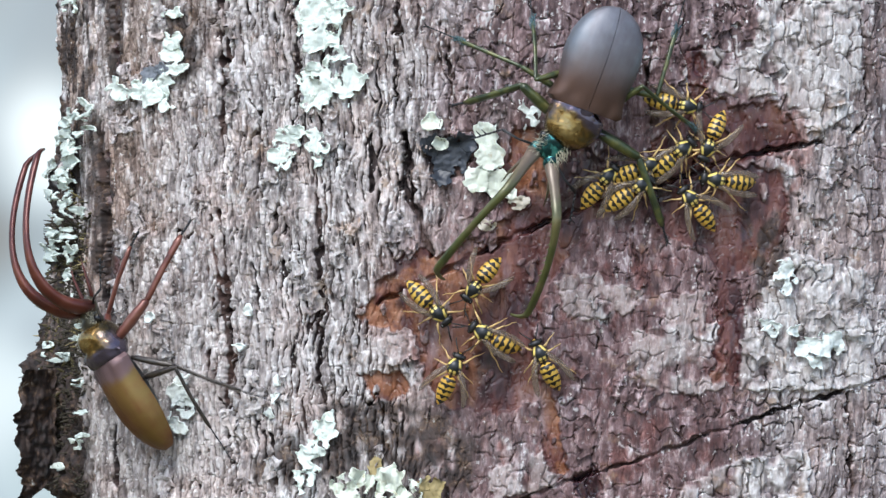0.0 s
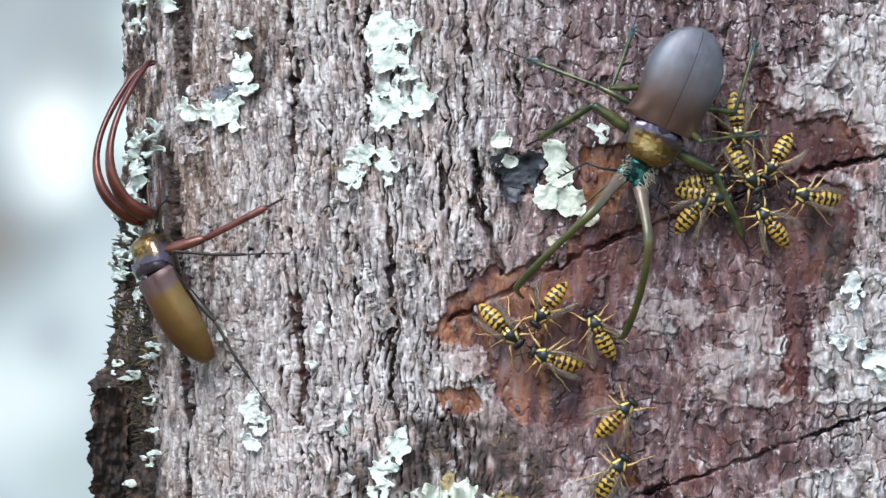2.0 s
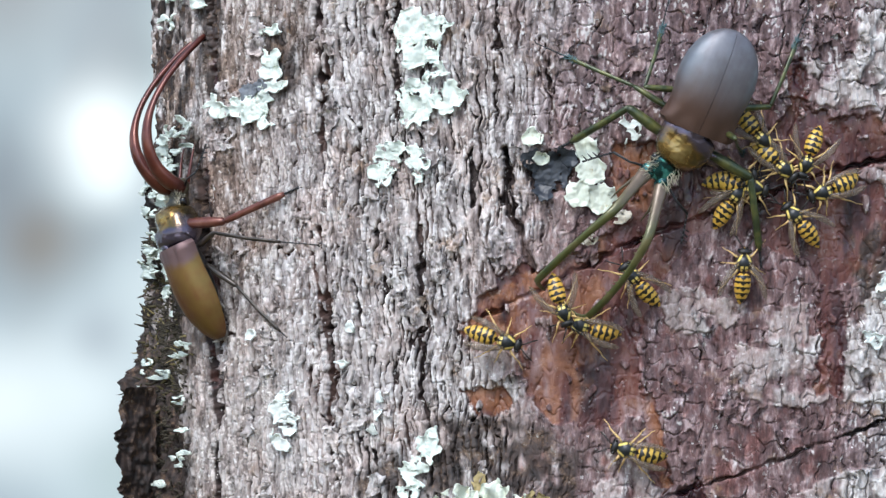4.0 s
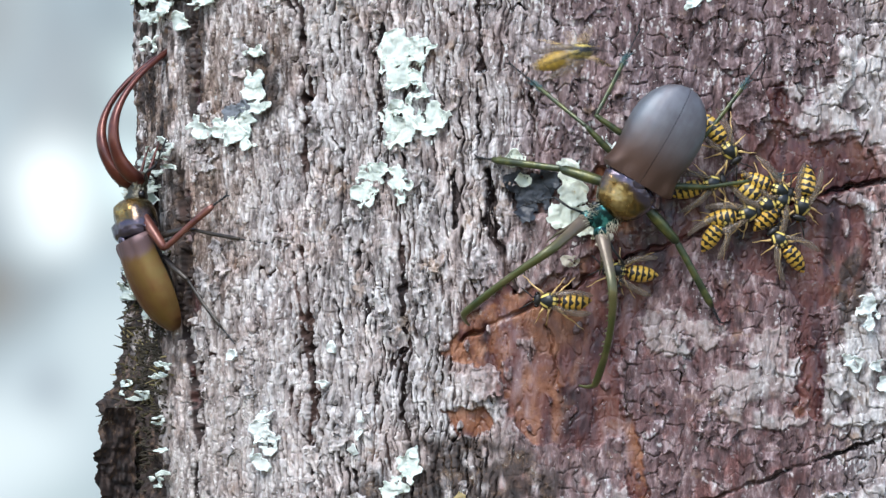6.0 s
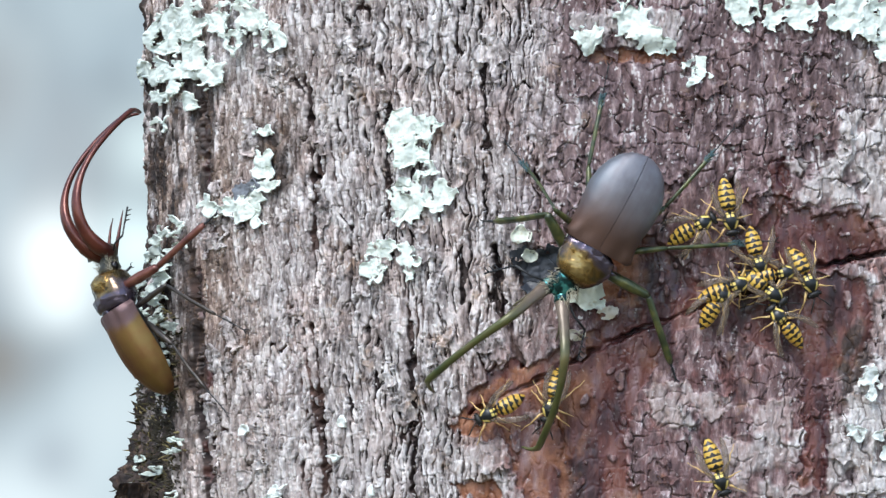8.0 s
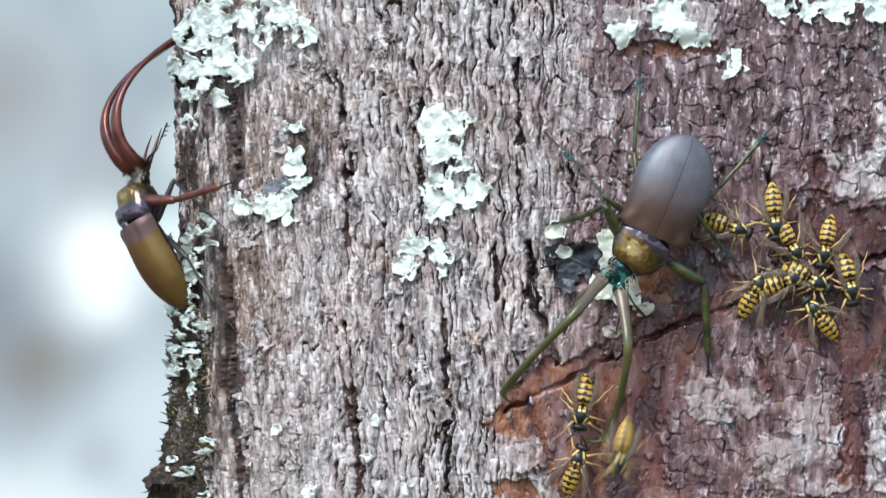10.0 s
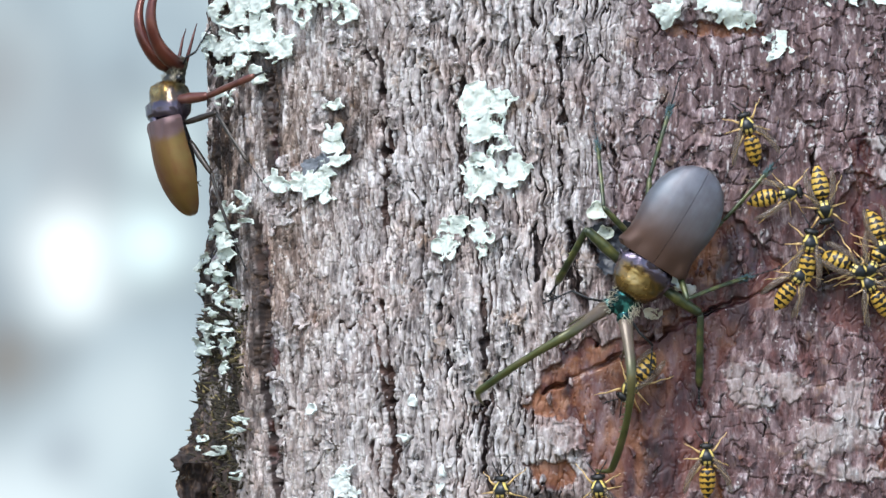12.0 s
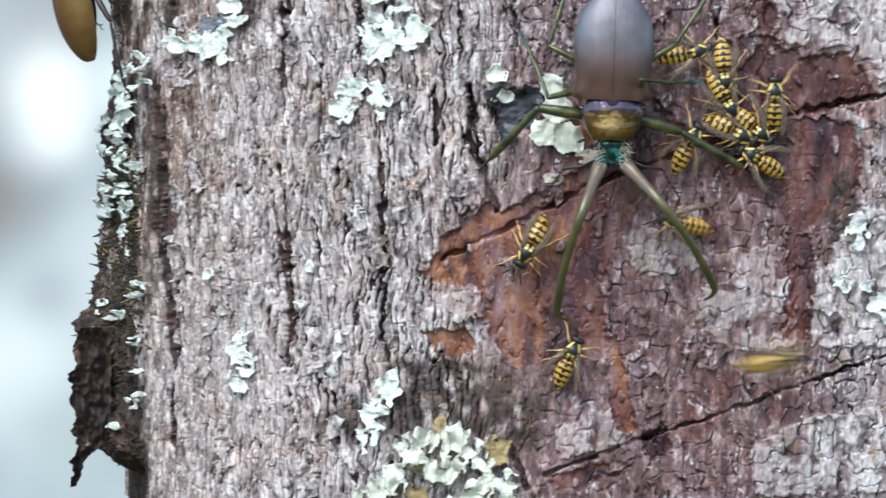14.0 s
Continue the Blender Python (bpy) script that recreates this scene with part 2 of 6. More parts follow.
# bronze grey, with a bluish sky sheen painted into back and flanks
ELYTRA = elytra_material("elytra_bronze_grey", (0.13, 0.120, 0.130), (0.205, 0.208, 0.23), (0.105, 0.058, 0.042), (0.18, 0.20, 0.225))
ELYTRA_OLIVE = elytra_material("elytra_olive_brown", (0.16, 0.060, 0.022), (0.20, 0.115, 0.03), (0.17, 0.105, 0.105), (0.20, 0.14, 0.04), -0.004)
PRONOTUM = pronotum_material()
HEAD_DARK = shell("head_dark_olive", ((0.03, 0.026, 0.02), (0.07, 0.062, 0.04), (0.15, 0.13, 0.09)), 0.35, 0.5, 0, 420)
HEAD = shell("head_turquoise", ((0.008, 0.014, 0.015), (0.014, 0.075, 0.075), (0.12, 0.50, 0.47)), 0.22, 0.7, 0, 620)
MANDIBLE = jaw_material()
MANDIBLE_RED = shell("mandible_red_brown", ((0.05, 0.012, 0.011), (0.115, 0.029, 0.019), (0.20, 0.065, 0.04)), 0.3, 0.35, 0, 150)
LEG_DARK = shell("leg_dark_brown", ((0.016, 0.014, 0.012), (0.040, 0.032, 0.026), (0.08, 0.06, 0.045)), 0.35, 0.3, 0, 220)
LEG = shell("leg_green_black", ((0.014, 0.020, 0.012), (0.050, 0.065, 0.026), (0.19, 0.18, 0.05)), 0.32, 0.3, 0, 220)
LEG_RED = shell("leg_red_brown", ((0.06, 0.020, 0.016), (0.16, 0.052, 0.035), (0.24, 0.11, 0.08)), 0.32, 0.35, 0, 220)
TARSUS = plain("tarsus_black", (0.020, 0.022, 0.024), 0.45)
TUFT = plain("tuft_blue_green", (0.07, 0.14, 0.15), 0.6)
EYE = plain("eye_black", (0.010, 0.009, 0.009), 0.2)
HAIR = plain("head_fringe", (0.50, 0.46, 0.34), 0.7)


# ---- mesh helpers ----
def part(name, bm, material, parent, label=""):
    """Links a bmesh as one mesh object under a thing or a part."""
    mesh = bpy.data.meshes.new(name)
    bm.to_mesh(mesh)
    bm.free()
    for p in mesh.polygons:
        p.use_smooth = True
    mesh.materials.append(material)
    ob = new(name, mesh)
    ob.parent = parent
    return tagged(ob, label)


def grid_mesh(name, verts, faces, material, attributes=None):
    """A mesh from arrays of points and quads, with point attributes."""
    mesh = bpy.data.meshes.new(name)
    verts, faces = np.asarray(verts, np.float32), np.asarray(faces, np.int32)
    mesh.vertices.add(len(verts)), mesh.loops.add(faces.size), mesh.polygons.add(len(faces))
    mesh.vertices.foreach_set("co", verts.ravel())
    mesh.loops.foreach_set("vertex_index", faces.ravel())
    mesh.polygons.foreach_set("loop_start", np.arange(0, faces.size, 4, dtype=np.int32))
    mesh.polygons.foreach_set("use_smooth", np.ones(len(faces), bool))
    mesh.update(calc_edges=True)
    for key, values in (attributes or {}).items():
        mesh.attributes.new(key, "FLOAT", "POINT").data.foreach_set("value", np.asarray(values, np.float32).ravel())
    mesh.materials.append(material)
    return mesh


def add_tube(bm, points, radii, sides=8, flat=1.0):
    """A tapered round bar along points, closed at both ends."""
    points = [Vector(p) for p in points]
    rings, side = [], Vector((1, 0, 0))
    for i, p in enumerate(points):
        way = (points[min(i + 1, len(points) - 1)] - points[max(i - 1, 0)]).normalized()
        if i == 0 and abs(way.x) > 0.9:
            side = Vector((0, 1, 0))
        side = (side - way * side.dot(way)).normalized()
        up = way.cross(side)
        r = radii[i]
        rings.append([bm.verts.new(p + side * r * math.cos(a) + up * r * flat * math.sin(a)) for a in (2 * math.pi * k / sides for k in range(sides))])
    for a, b in zip(rings, rings[1:]):
        for k in range(sides):
            bm.faces.new((a[k], a[(k + 1) % sides], b[(k + 1) % sides], b[k]))
    bm.faces.new(reversed(rings[0])), bm.faces.new(rings[-1])
    return rings


def tube(points, radii, sides=8, flat=1.0):
    bm = bmesh.new()
    add_tube(bm, points, radii, sides, flat)
    bmesh.ops.recalc_face_normals(bm, faces=bm.faces)
    return bm


def loft(rings, sides=16, curl=0.0):
    """A body along y from rings of (y, half width, top, bottom, x, z); curl bends its rear down and aside."""
    bm = bmesh.new()
    loops = []
    for y, wide, top, low, x, z in rings:
        q = (max(0.0, -y) / 0.007) ** 2
        x, z, y = x + 0.9 * curl * q, z - 1.4 * abs(curl) * q, y + 1.1 * abs(curl) * q
        loop = []
        for k in range(sides):
            a = 2 * math.pi * k / sides
            s, c = math.sin(a), math.cos(a)
            loop.append(bm.verts.new((x + wide * c, y, z + (top if s > 0 else low) * s)))
        loops.append(loop)
    for a, b in zip(loops, loops[1:]):
        for k in range(sides):
            bm.faces.new((a[k], a[(k + 1) % sides], b[(k + 1) % sides], b[k]))
    bm.faces.new(loops[0]), bm.faces.new(loops[-1])
    bmesh.ops.recalc_face_normals(bm, faces=bm.faces)
    return bm


def ball(at, size, seg=10):
    bm = bmesh.new()
    bmesh.ops.create_uvsphere(bm, u_segments=seg, v_segments=max(6, seg - 2), radius=1.0, matrix=Matrix.Translation(at) @ Matrix.Diagonal((*size, 1)))
    return bm


# ---- smooth noise on arrays ----
LATTICE = np.random.RandomState(7).permutation(512)
ANGLES = np.random.RandomState(8).rand(512) * 2 * np.pi


def perlin(x, y, seed=0):
    x, y = np.broadcast_arrays(np.asarray(x, float), np.asarray(y, float))
    xi, yi = np.floor(x).astype(int), np.floor(y).astype(int)
    xf, yf = x - xi, y - yi

    def corner(dx, dy):
        a = ANGLES[LATTICE[(LATTICE[(xi + dx + seed * 31) & 511] + yi + dy) & 511]]
        return np.cos(a) * (xf - dx) + np.sin(a) * (yf - dy)

    u, v = xf * xf * xf * (xf * (xf * 6 - 15) + 10), yf * yf * yf * (yf * (yf * 6 - 15) + 10)
    return 1.5 * ((corner(0, 0) * (1 - u) + corner(1, 0) * u) * (1 - v) + (corner(0, 1) * (1 - u) + corner(1, 1) * u) * v)


CHANCE = np.random.RandomState(9).rand(512)


def strips(x, z, wide, tall, seed):
    """Upright strips cut into lengths: mm to the side joint and to the cut, place across, a random value for each piece, and how far the joint gapes."""
    u = x / wide
    k = np.floor(u).astype(np.int32)
    f = u - k
    r = CHANCE[(k * 7 + seed * 13) & 511]
    v = z / tall * (0.7 + 0.6 * r) + 37 * r
    m = np.floor(v).astype(np.int32)
    g = v - m
    gape = perlin(np.round(u) * 5.37 + 0.31, z / (1.3 * tall), seed)
    return wide * np.minimum(f, 1 - f), tall * np.minimum(g, 1 - g), f, CHANCE[(LATTICE[(k + seed * 31) & 511] + m * 3) & 511], gape


def smooth(x, a, b):
    t = np.clip((x - a) / (b - a), 0, 1)
    return t * t * (3 - 2 * t)


# ---- the trunk: a rounded column, its front near y = 0 ----
MIDDLE, GIRTH, BULGE = 0.052, 0.1125, 2.6


def round_at(x):
    """Depth of the bare trunk and its outward normal (x, y) at x on the front side."""
    u = np.clip((np.asarray(x, float) - MIDDLE) / GIRTH, -0.9995, 0.9995)
    v = (1 - np.abs(u) ** BULGE) ** (1 / BULGE)
    nx, ny = np.sign(u) * np.abs(u) ** (BULGE - 1), -v ** (BULGE - 1)
    k = np.hypot(nx, ny)
    return GIRTH - GIRTH * v, nx / k, ny / k


_th = np.linspace(0, np.pi, 20001)
_px = MIDDLE - GIRTH * np.sign(np.cos(_th)) * np.abs(np.cos(_th)) ** (2 / BULGE)
_py = GIRTH - GIRTH * np.abs(np.sin(_th)) ** (2 / BULGE)
_arc = np.concatenate([[0], np.cumsum(np.hypot(np.diff(_px), np.diff(_py)))])


def girth_at(x):
    """Way round the trunk in mm to x on its front, from its left flank."""
    return 1000 * np.interp(x, _px, _arc)


# shapes on the bark: (x, z) in mm, z from the height of the eye
INNER = [
    [(37, 21), (46, 20.5), (46, 7.5), (36.5, 8)],
    [(5.8, -16.8), (11.3, -9.2), (16.9, -3), (23.1, -4.4), (29.3, -0.8), (39.4, 5.4), (38.3, 13.8), (39.7, 21.1), (47.9, 21.6), (56.3, 12.6), (63.1, 7), (52.9, 2.3), (48.4, -4.2), (44.1, -11), (41.6, -20), (42.9, -32.3), (34.8, -35.7), (24.7, -34.6), (19.3, -27.8), (18.2, -20.2), (11.2, -19)],
    [(63.3, 16), (72.7, 28.9), (81.3, 25.5), (89.3, 26.6), (92.9, 23.2), (94.4, 17.6), (83.5, 14.6), (75.5, 12.3), (67.6, 11.4)],
    [(60.8, 10.3), (73.3, 13.1), (83.5, 13.9), (90.4, 12.5), (92.6, 2.3), (88, -6.7), (78.9, -9.4), (75.5, -3.2), (66.4, 0.2)],
    [(77.2, -8.3), (82.3, -9.4), (83.6, -17.9), (82, -29.2), (76.5, -29.4), (77.9, -17.9)],
    [(41.8, -29), (44.9, -27.9), (46.6, -38), (48.5, -47.2), (45.4, -49.5), (43.2, -40.2)],
    [(70.5, 36.2), (74.7, 37.1), (75.8, 28.1), (72.2, 27)],
    [(48.7, -47.3), (54.2, -45.8), (55.5, -51.1), (50.9, -53.5)],
    [(6.9, -27.9), (15.7, -27.4), (17.1, -32.1), (10.1, -33.7)],
    [(-45.6, 52), (-43.4, 51.8), (-42.7, 31.8), (-45, 30.5)],
    [(30.2, -56.7), (41.1, -53.1), (48.7, -52.4), (45.5, -55.5), (34.6, -59.1)],
    [(-46.8, 16.7), (-45, 16.6), (-43.7, -14), (-45.5, -29.3), (-46.5, -14.1)],
    [(33.6, 58.9), (54.1, 59.3), (54.0, 56.8), (34.7, 56.4)],
]
PALE = [
    [(67.0, -12.9), (75.4, -10.7), (75.9, -30.7), (68.7, -31.8)],
    [(54.3, -9.5), (63.2, -10.7), (62.0, -15.7), (54.8, -15.1)],
    [(30.8, 66.9), (53.5, 67.4), (53.8, 60.9), (39.3, 59.1), (31.6, 61.0)],
    [(-41, -14), (-24, -12), (-5, -18), (-4, -34), (-16, -44), (-40, -56)],
    [(-52.2, -22), (-49.8, -22), (-46.8, -48), (-49.2, -48)],
    [(85.9, 46.4), (105.9, 46.8), (107.2, 25.5), (95.7, 19.8), (91.3, 27.5), (84.2, 36.4)],
    [(81.2, -16.1), (86.8, -10.5), (92.4, -2.6), (100.4, -6), (108, -7.1), (108.7, -30.7), (82.4, -30.8)],
    [(72.8, 35.6), (81.3, 37.3), (88.1, 31.7), (89.3, 27.8), (81.3, 26.6), (75.6, 29.4)],
    [(45.9, -9), (54.3, -7.3), (57.7, -16.2), (48.2, -17.9)],
    [(70.9, 36), (87, 37.2), (89.3, 28), (77.7, 28), (70.9, 30.3)],
    [(61, -19), (78.9, -17.2), (79.5, -30.6), (67.8, -31.7), (59.9, -26.2)],
    [(32.3, -46.8), (44.3, -42.4), (46.5, -50), (33.4, -52.5)],
    [(3.9, -20), (16.9, -20.2), (18.2, -27.3), (7.8, -27.9)],
    [(-22.7, 54.6), (-13.3, 55.3), (-8.7, 44.8), (-18.1, 42.8), (-22.8, 47.6)],
    [(70.6, -50), (80.6, -44.5), (96.2, -42.4), (97.2, -59), (71.8, -59.8)],
]
# dark crust patches; those in the seam and the hollow paint in their shade
DARK = [
    [(-50.3, 59.6), (-41.9, 58.5), (-42.4, 31.6), (-46.0, 30.7), (-47.1, 45.0)],
    [(-48.5, 10), (-45.2, 10), (-43.4, -30), (-45.2, -32), (-47, -12)],
    [(-33, 46), (-26.3, 45), (-25.8, 33), (-29, 30.5), (-31.4, 36)],
    [(-51, 23), (-46.6, 23), (-45.4, 0), (-45.4, -12), (-49.5, -10), (-49.5, 0)],
    [(-1, -34.3), (13, -33), (25.3, -36.3), (24.2, -44.8), (16.4, -49.5), (-0.5, -48.4)],
    [(24.1, -39.2), (30.7, -40.2), (29.6, -51.2), (23.6, -50.2)],
    [(-14.1, -45.3), (-5, -39.5), (-3.8, -49.8), (-14.1, -50.1)],
    [(83.5, 2.4), (90.3, 4.6), (92.6, -8.9), (85.7, -13.4)],
]
AMBER = [
    [(43.5, -28.5), (46, -28.5), (49, -47), (46, -49)],
    [(5, -27), (17, -26.5), (18, -33), (9, -35)],
    [(33.0, 59.4), (54.6, 59.7), (54.6, 56.3), (34.2, 56.0)],
    [(37, 21), (45, 20.5), (44, 8), (36, 8.5)],
    [(4.5, -15), (9.3, -11), (14.5, -11.5), (15.5, -19), (10, -21), (6, -20)],
    [(11.5, -9.5), (24, -3.5), (36, 2.6), (35.2, 0.2), (24, -6), (13, -11.5)],
    [(34, -51), (36, -49.5), (48, -54), (46, -55.5)],
]
RUST = [(9, -12), (24, -4), (37, 1.5), (37, -8), (33, -20), (30, -35), (30, -42), (22, -40), (19, -33), (16.5, -20)]
WET = [
    [(18, 5), (45, 30), (70, 32), (84, 10), (83, -30), (75, -58), (30, -60), (14, -40)],
    [(7.1, -13.7), (20.7, -0.1), (33.2, 6.1), (54.8, 11.1), (69.6, 8.7), (83.3, -0.4), (82.6, -14), (80.8, -32.2), (61.4, -23), (48.9, -34.3), (31.9, -43.3), (16, -34.2)],
    [(38.4, 22.8), (49.6, 23.9), (63.1, 18.2), (71.1, 30.6), (95.1, 29.5), (97.3, 15.9), (90.3, -4.4), (67.6, -4.3), (51.8, 0.3), (42.8, -4.2)],
    [(41, -24.9), (70.5, -24.8), (80.5, -33.6), (54.2, -48.9), (45.5, -55.5), (34.5, -57.7), (35.6, -40.2)],
]
CRACKS = [
    (0.95, 2.6, [(10.1, -14.1), (22.5, -8.1), (33.8, -2.2), (45.1, 2.8), (59.7, 7.9), (71, 11.4), (78.9, 14.6), (98.3, 18.6)]),
    (0.75, 2.0, [(30.2, -55.8), (41.1, -51.7), (49.8, -48.4), (67.3, -42.9), (80.5, -37.9), (97.1, -32.5), (112.2, -28.3)]),
    (0.5, 1.2, [(27.4, -10.9), (29.1, -18.7), (30.5, -26.5)]),
    (0.6, 1.2, [(60.8, -2), (62.5, -8.8), (61.9, -13.3)]),
    (0.5, 1.2, [(52.3, -52.1), (53.3, -43), (51.6, -38.5)]),
    (0.4, 0.9, [(94.4, 46.6), (95, 39.9), (96.7, 36.6), (99, 37.7)]),
    (0.7, 1.6, [(106.5, 44.6), (107.8, 24.4), (103.8, 17.6), (102.7, 9.7)]),
    (0.9, 2.0, [(104.1, -31.8), (105.4, -52)]),
    (0.5, 1.0, [(73.3, 28.3), (72.2, 21.6), (73.3, 13.7)]),
]
FISSURES = [
    (1.0, 2.4, [(-23.0, 55.0), (-21.1, 43.6), (-21.3, 27.7), (-21.6, 18.7)]),
    (1.0, 2.4, [(-21.6, 4.0), (-20.2, -10.7), (-19.1, -22.0), (-20.3, -33.3)]),
    (1.1, 2.4, [(-7.7, 56.7), (-5.5, 49.9), (-5.8, 36.4)]),
    (1.1, 2.4, [(-44.8, -1.6), (-42.4, -13.2), (-43.6, -24.8), (-41.8, -34.0)]),
    (0.8, 1.8, [(9.4, 8.3), (8.9, 19.5)]),
    (1.0, 2.0, [(16.1, 19.4), (15.5, 9.4), (18.3, 2.7)]),
    (0.8, 1.8, [(23.3, 41.6), (25.0, 30.5)]),
    (0.8, 1.8, [(13.9, 45.1), (14.5, 39.5)]),
    (0.7, 1.6, [(53.3, 37.1), (54.4, 31.5)]),
    (0.8, 1.6, [(48.1, -24.0), (50.3, -30.1)]),
    (0.7, 1.8, [(-29.3, 50.7), (-25.8, 54.0), (-24.7, 57.3)]),
    (0.6, 1.5, [(5.6, 56.3), (4.7, 49.7)]),
    (0.6, 1.5, [(-14.6, -6.2), (-13.5, -15.2)]),
    (0.8, 1.8, [(-8.4, -6.2), (-9.0, -17.4)]),
    (0.6, 1.4, [(-35.2, 2.9), (-35.8, -6.2)]),
    (2.5, 4.8, [(-48.4, 22), (-47.1, 3.6), (-48.0, -8), (-44.7, -25), (-43.7, -37), (-44, -52)]),
    (1.2, 2.6, [(-45, 51.9), (-44.2, 41.3), (-45.5, 30.8)]),
    (0.8, 1.8, [(-21.2, 50.4), (-22.2, 43.6), (-20.8, 32.1), (-21, 21.8)]),
    (1.3, 3.0, [(-48.5, 19.1), (-45.9, 4.8), (-46.3, -14), (-45, -32.8)]),
    (0.8, 1.8, [(-22.2, -9), (-19.3, -18.1), (-18.5, -29.5)]),
    (0.9, 2.0, [(-1.8, -3.3), (-0.7, -13.4), (-1.4, -29.2), (0.5, -33.7)]),
    (0.9, 1.8, [(-7, 43.1), (-5.5, 32.9), (-6.3, 21.6)]),
    (0.9, 2.0, [(15.8, 19.2), (17.5, 6.8), (21.1, -4.4)]),
    (0.7, 1.4, [(24.2, 34.9), (25.1, 22.5)]),
    (0.6, 1.2, [(14.7, 46.2), (13.6, 39.4)]),
    (0.8, 1.6, [(-41.4, -13.9), (-42.7, -30.4), (-40.1, -51.5)]),
    (0.8, 1.6, [(-10.7, -40.7), (-9.5, -50)]),
    (0.6, 1.2, [(-16.4, -29.5), (-18.7, -40.9), (-17.5, -50)]),
    (0.6, 1.1, [(-30.4, 16.2), (-31, 2.4), (-29.5, -6.8)]),
    (0.5, 1.0, [(5.7, -13.4), (6.5, -22.4)]),
    (0.8, 1.6, [(-9.8, 69), (-8.7, 57.5), (-7.6, 45.9)]),
    (1.0, 2.0, [(-25.1, 54.7), (-21.6, 48.7), (-19.8, 34.8)]),
    (0.7, 1.4, [(13.1, 68.3), (13.6, 54.6), (14.1, 43.2)]),
    (1.0, 2.2, [(-50.4, 72.8), (-49, 50.8), (-46.3, 43.3)]),
    (0.8, 1.6, [(-21.9, 53.2), (-21.4, 35.1), (-20.4, 15.8)]),
    (0.9, 1.8, [(-1.3, 4.4), (-0.8, -10.2), (-2.5, -19.1)]),
    (0.9, 1.8, [(-23.3, -1.1), (-21.7, -10.2), (-19.5, -26), (-20.1, -35)]),
    (0.6, 1.2, [(-36.2, 10.5), (-34.4, -3.3), (-35.1, -17.1)]),
    (0.8, 1.7, [(-20.8, -9.9), (-18.5, -25.5), (-19.6, -41.1)]),
    (1.1, 2.2, [(24.1, -40.3), (23.6, -49.1), (26.9, -57.8)]),
    (0.7, 1.4, [(-12.3, -39.8), (-10.5, -51.9)]),
    (1.0, 1.8, [(64.8, 36.4), (63.7, 29.8), (65.4, 22.2)]),
    (0.6, 1.2, [(83.3, -44.5), (82.8, -55.5)]),
]
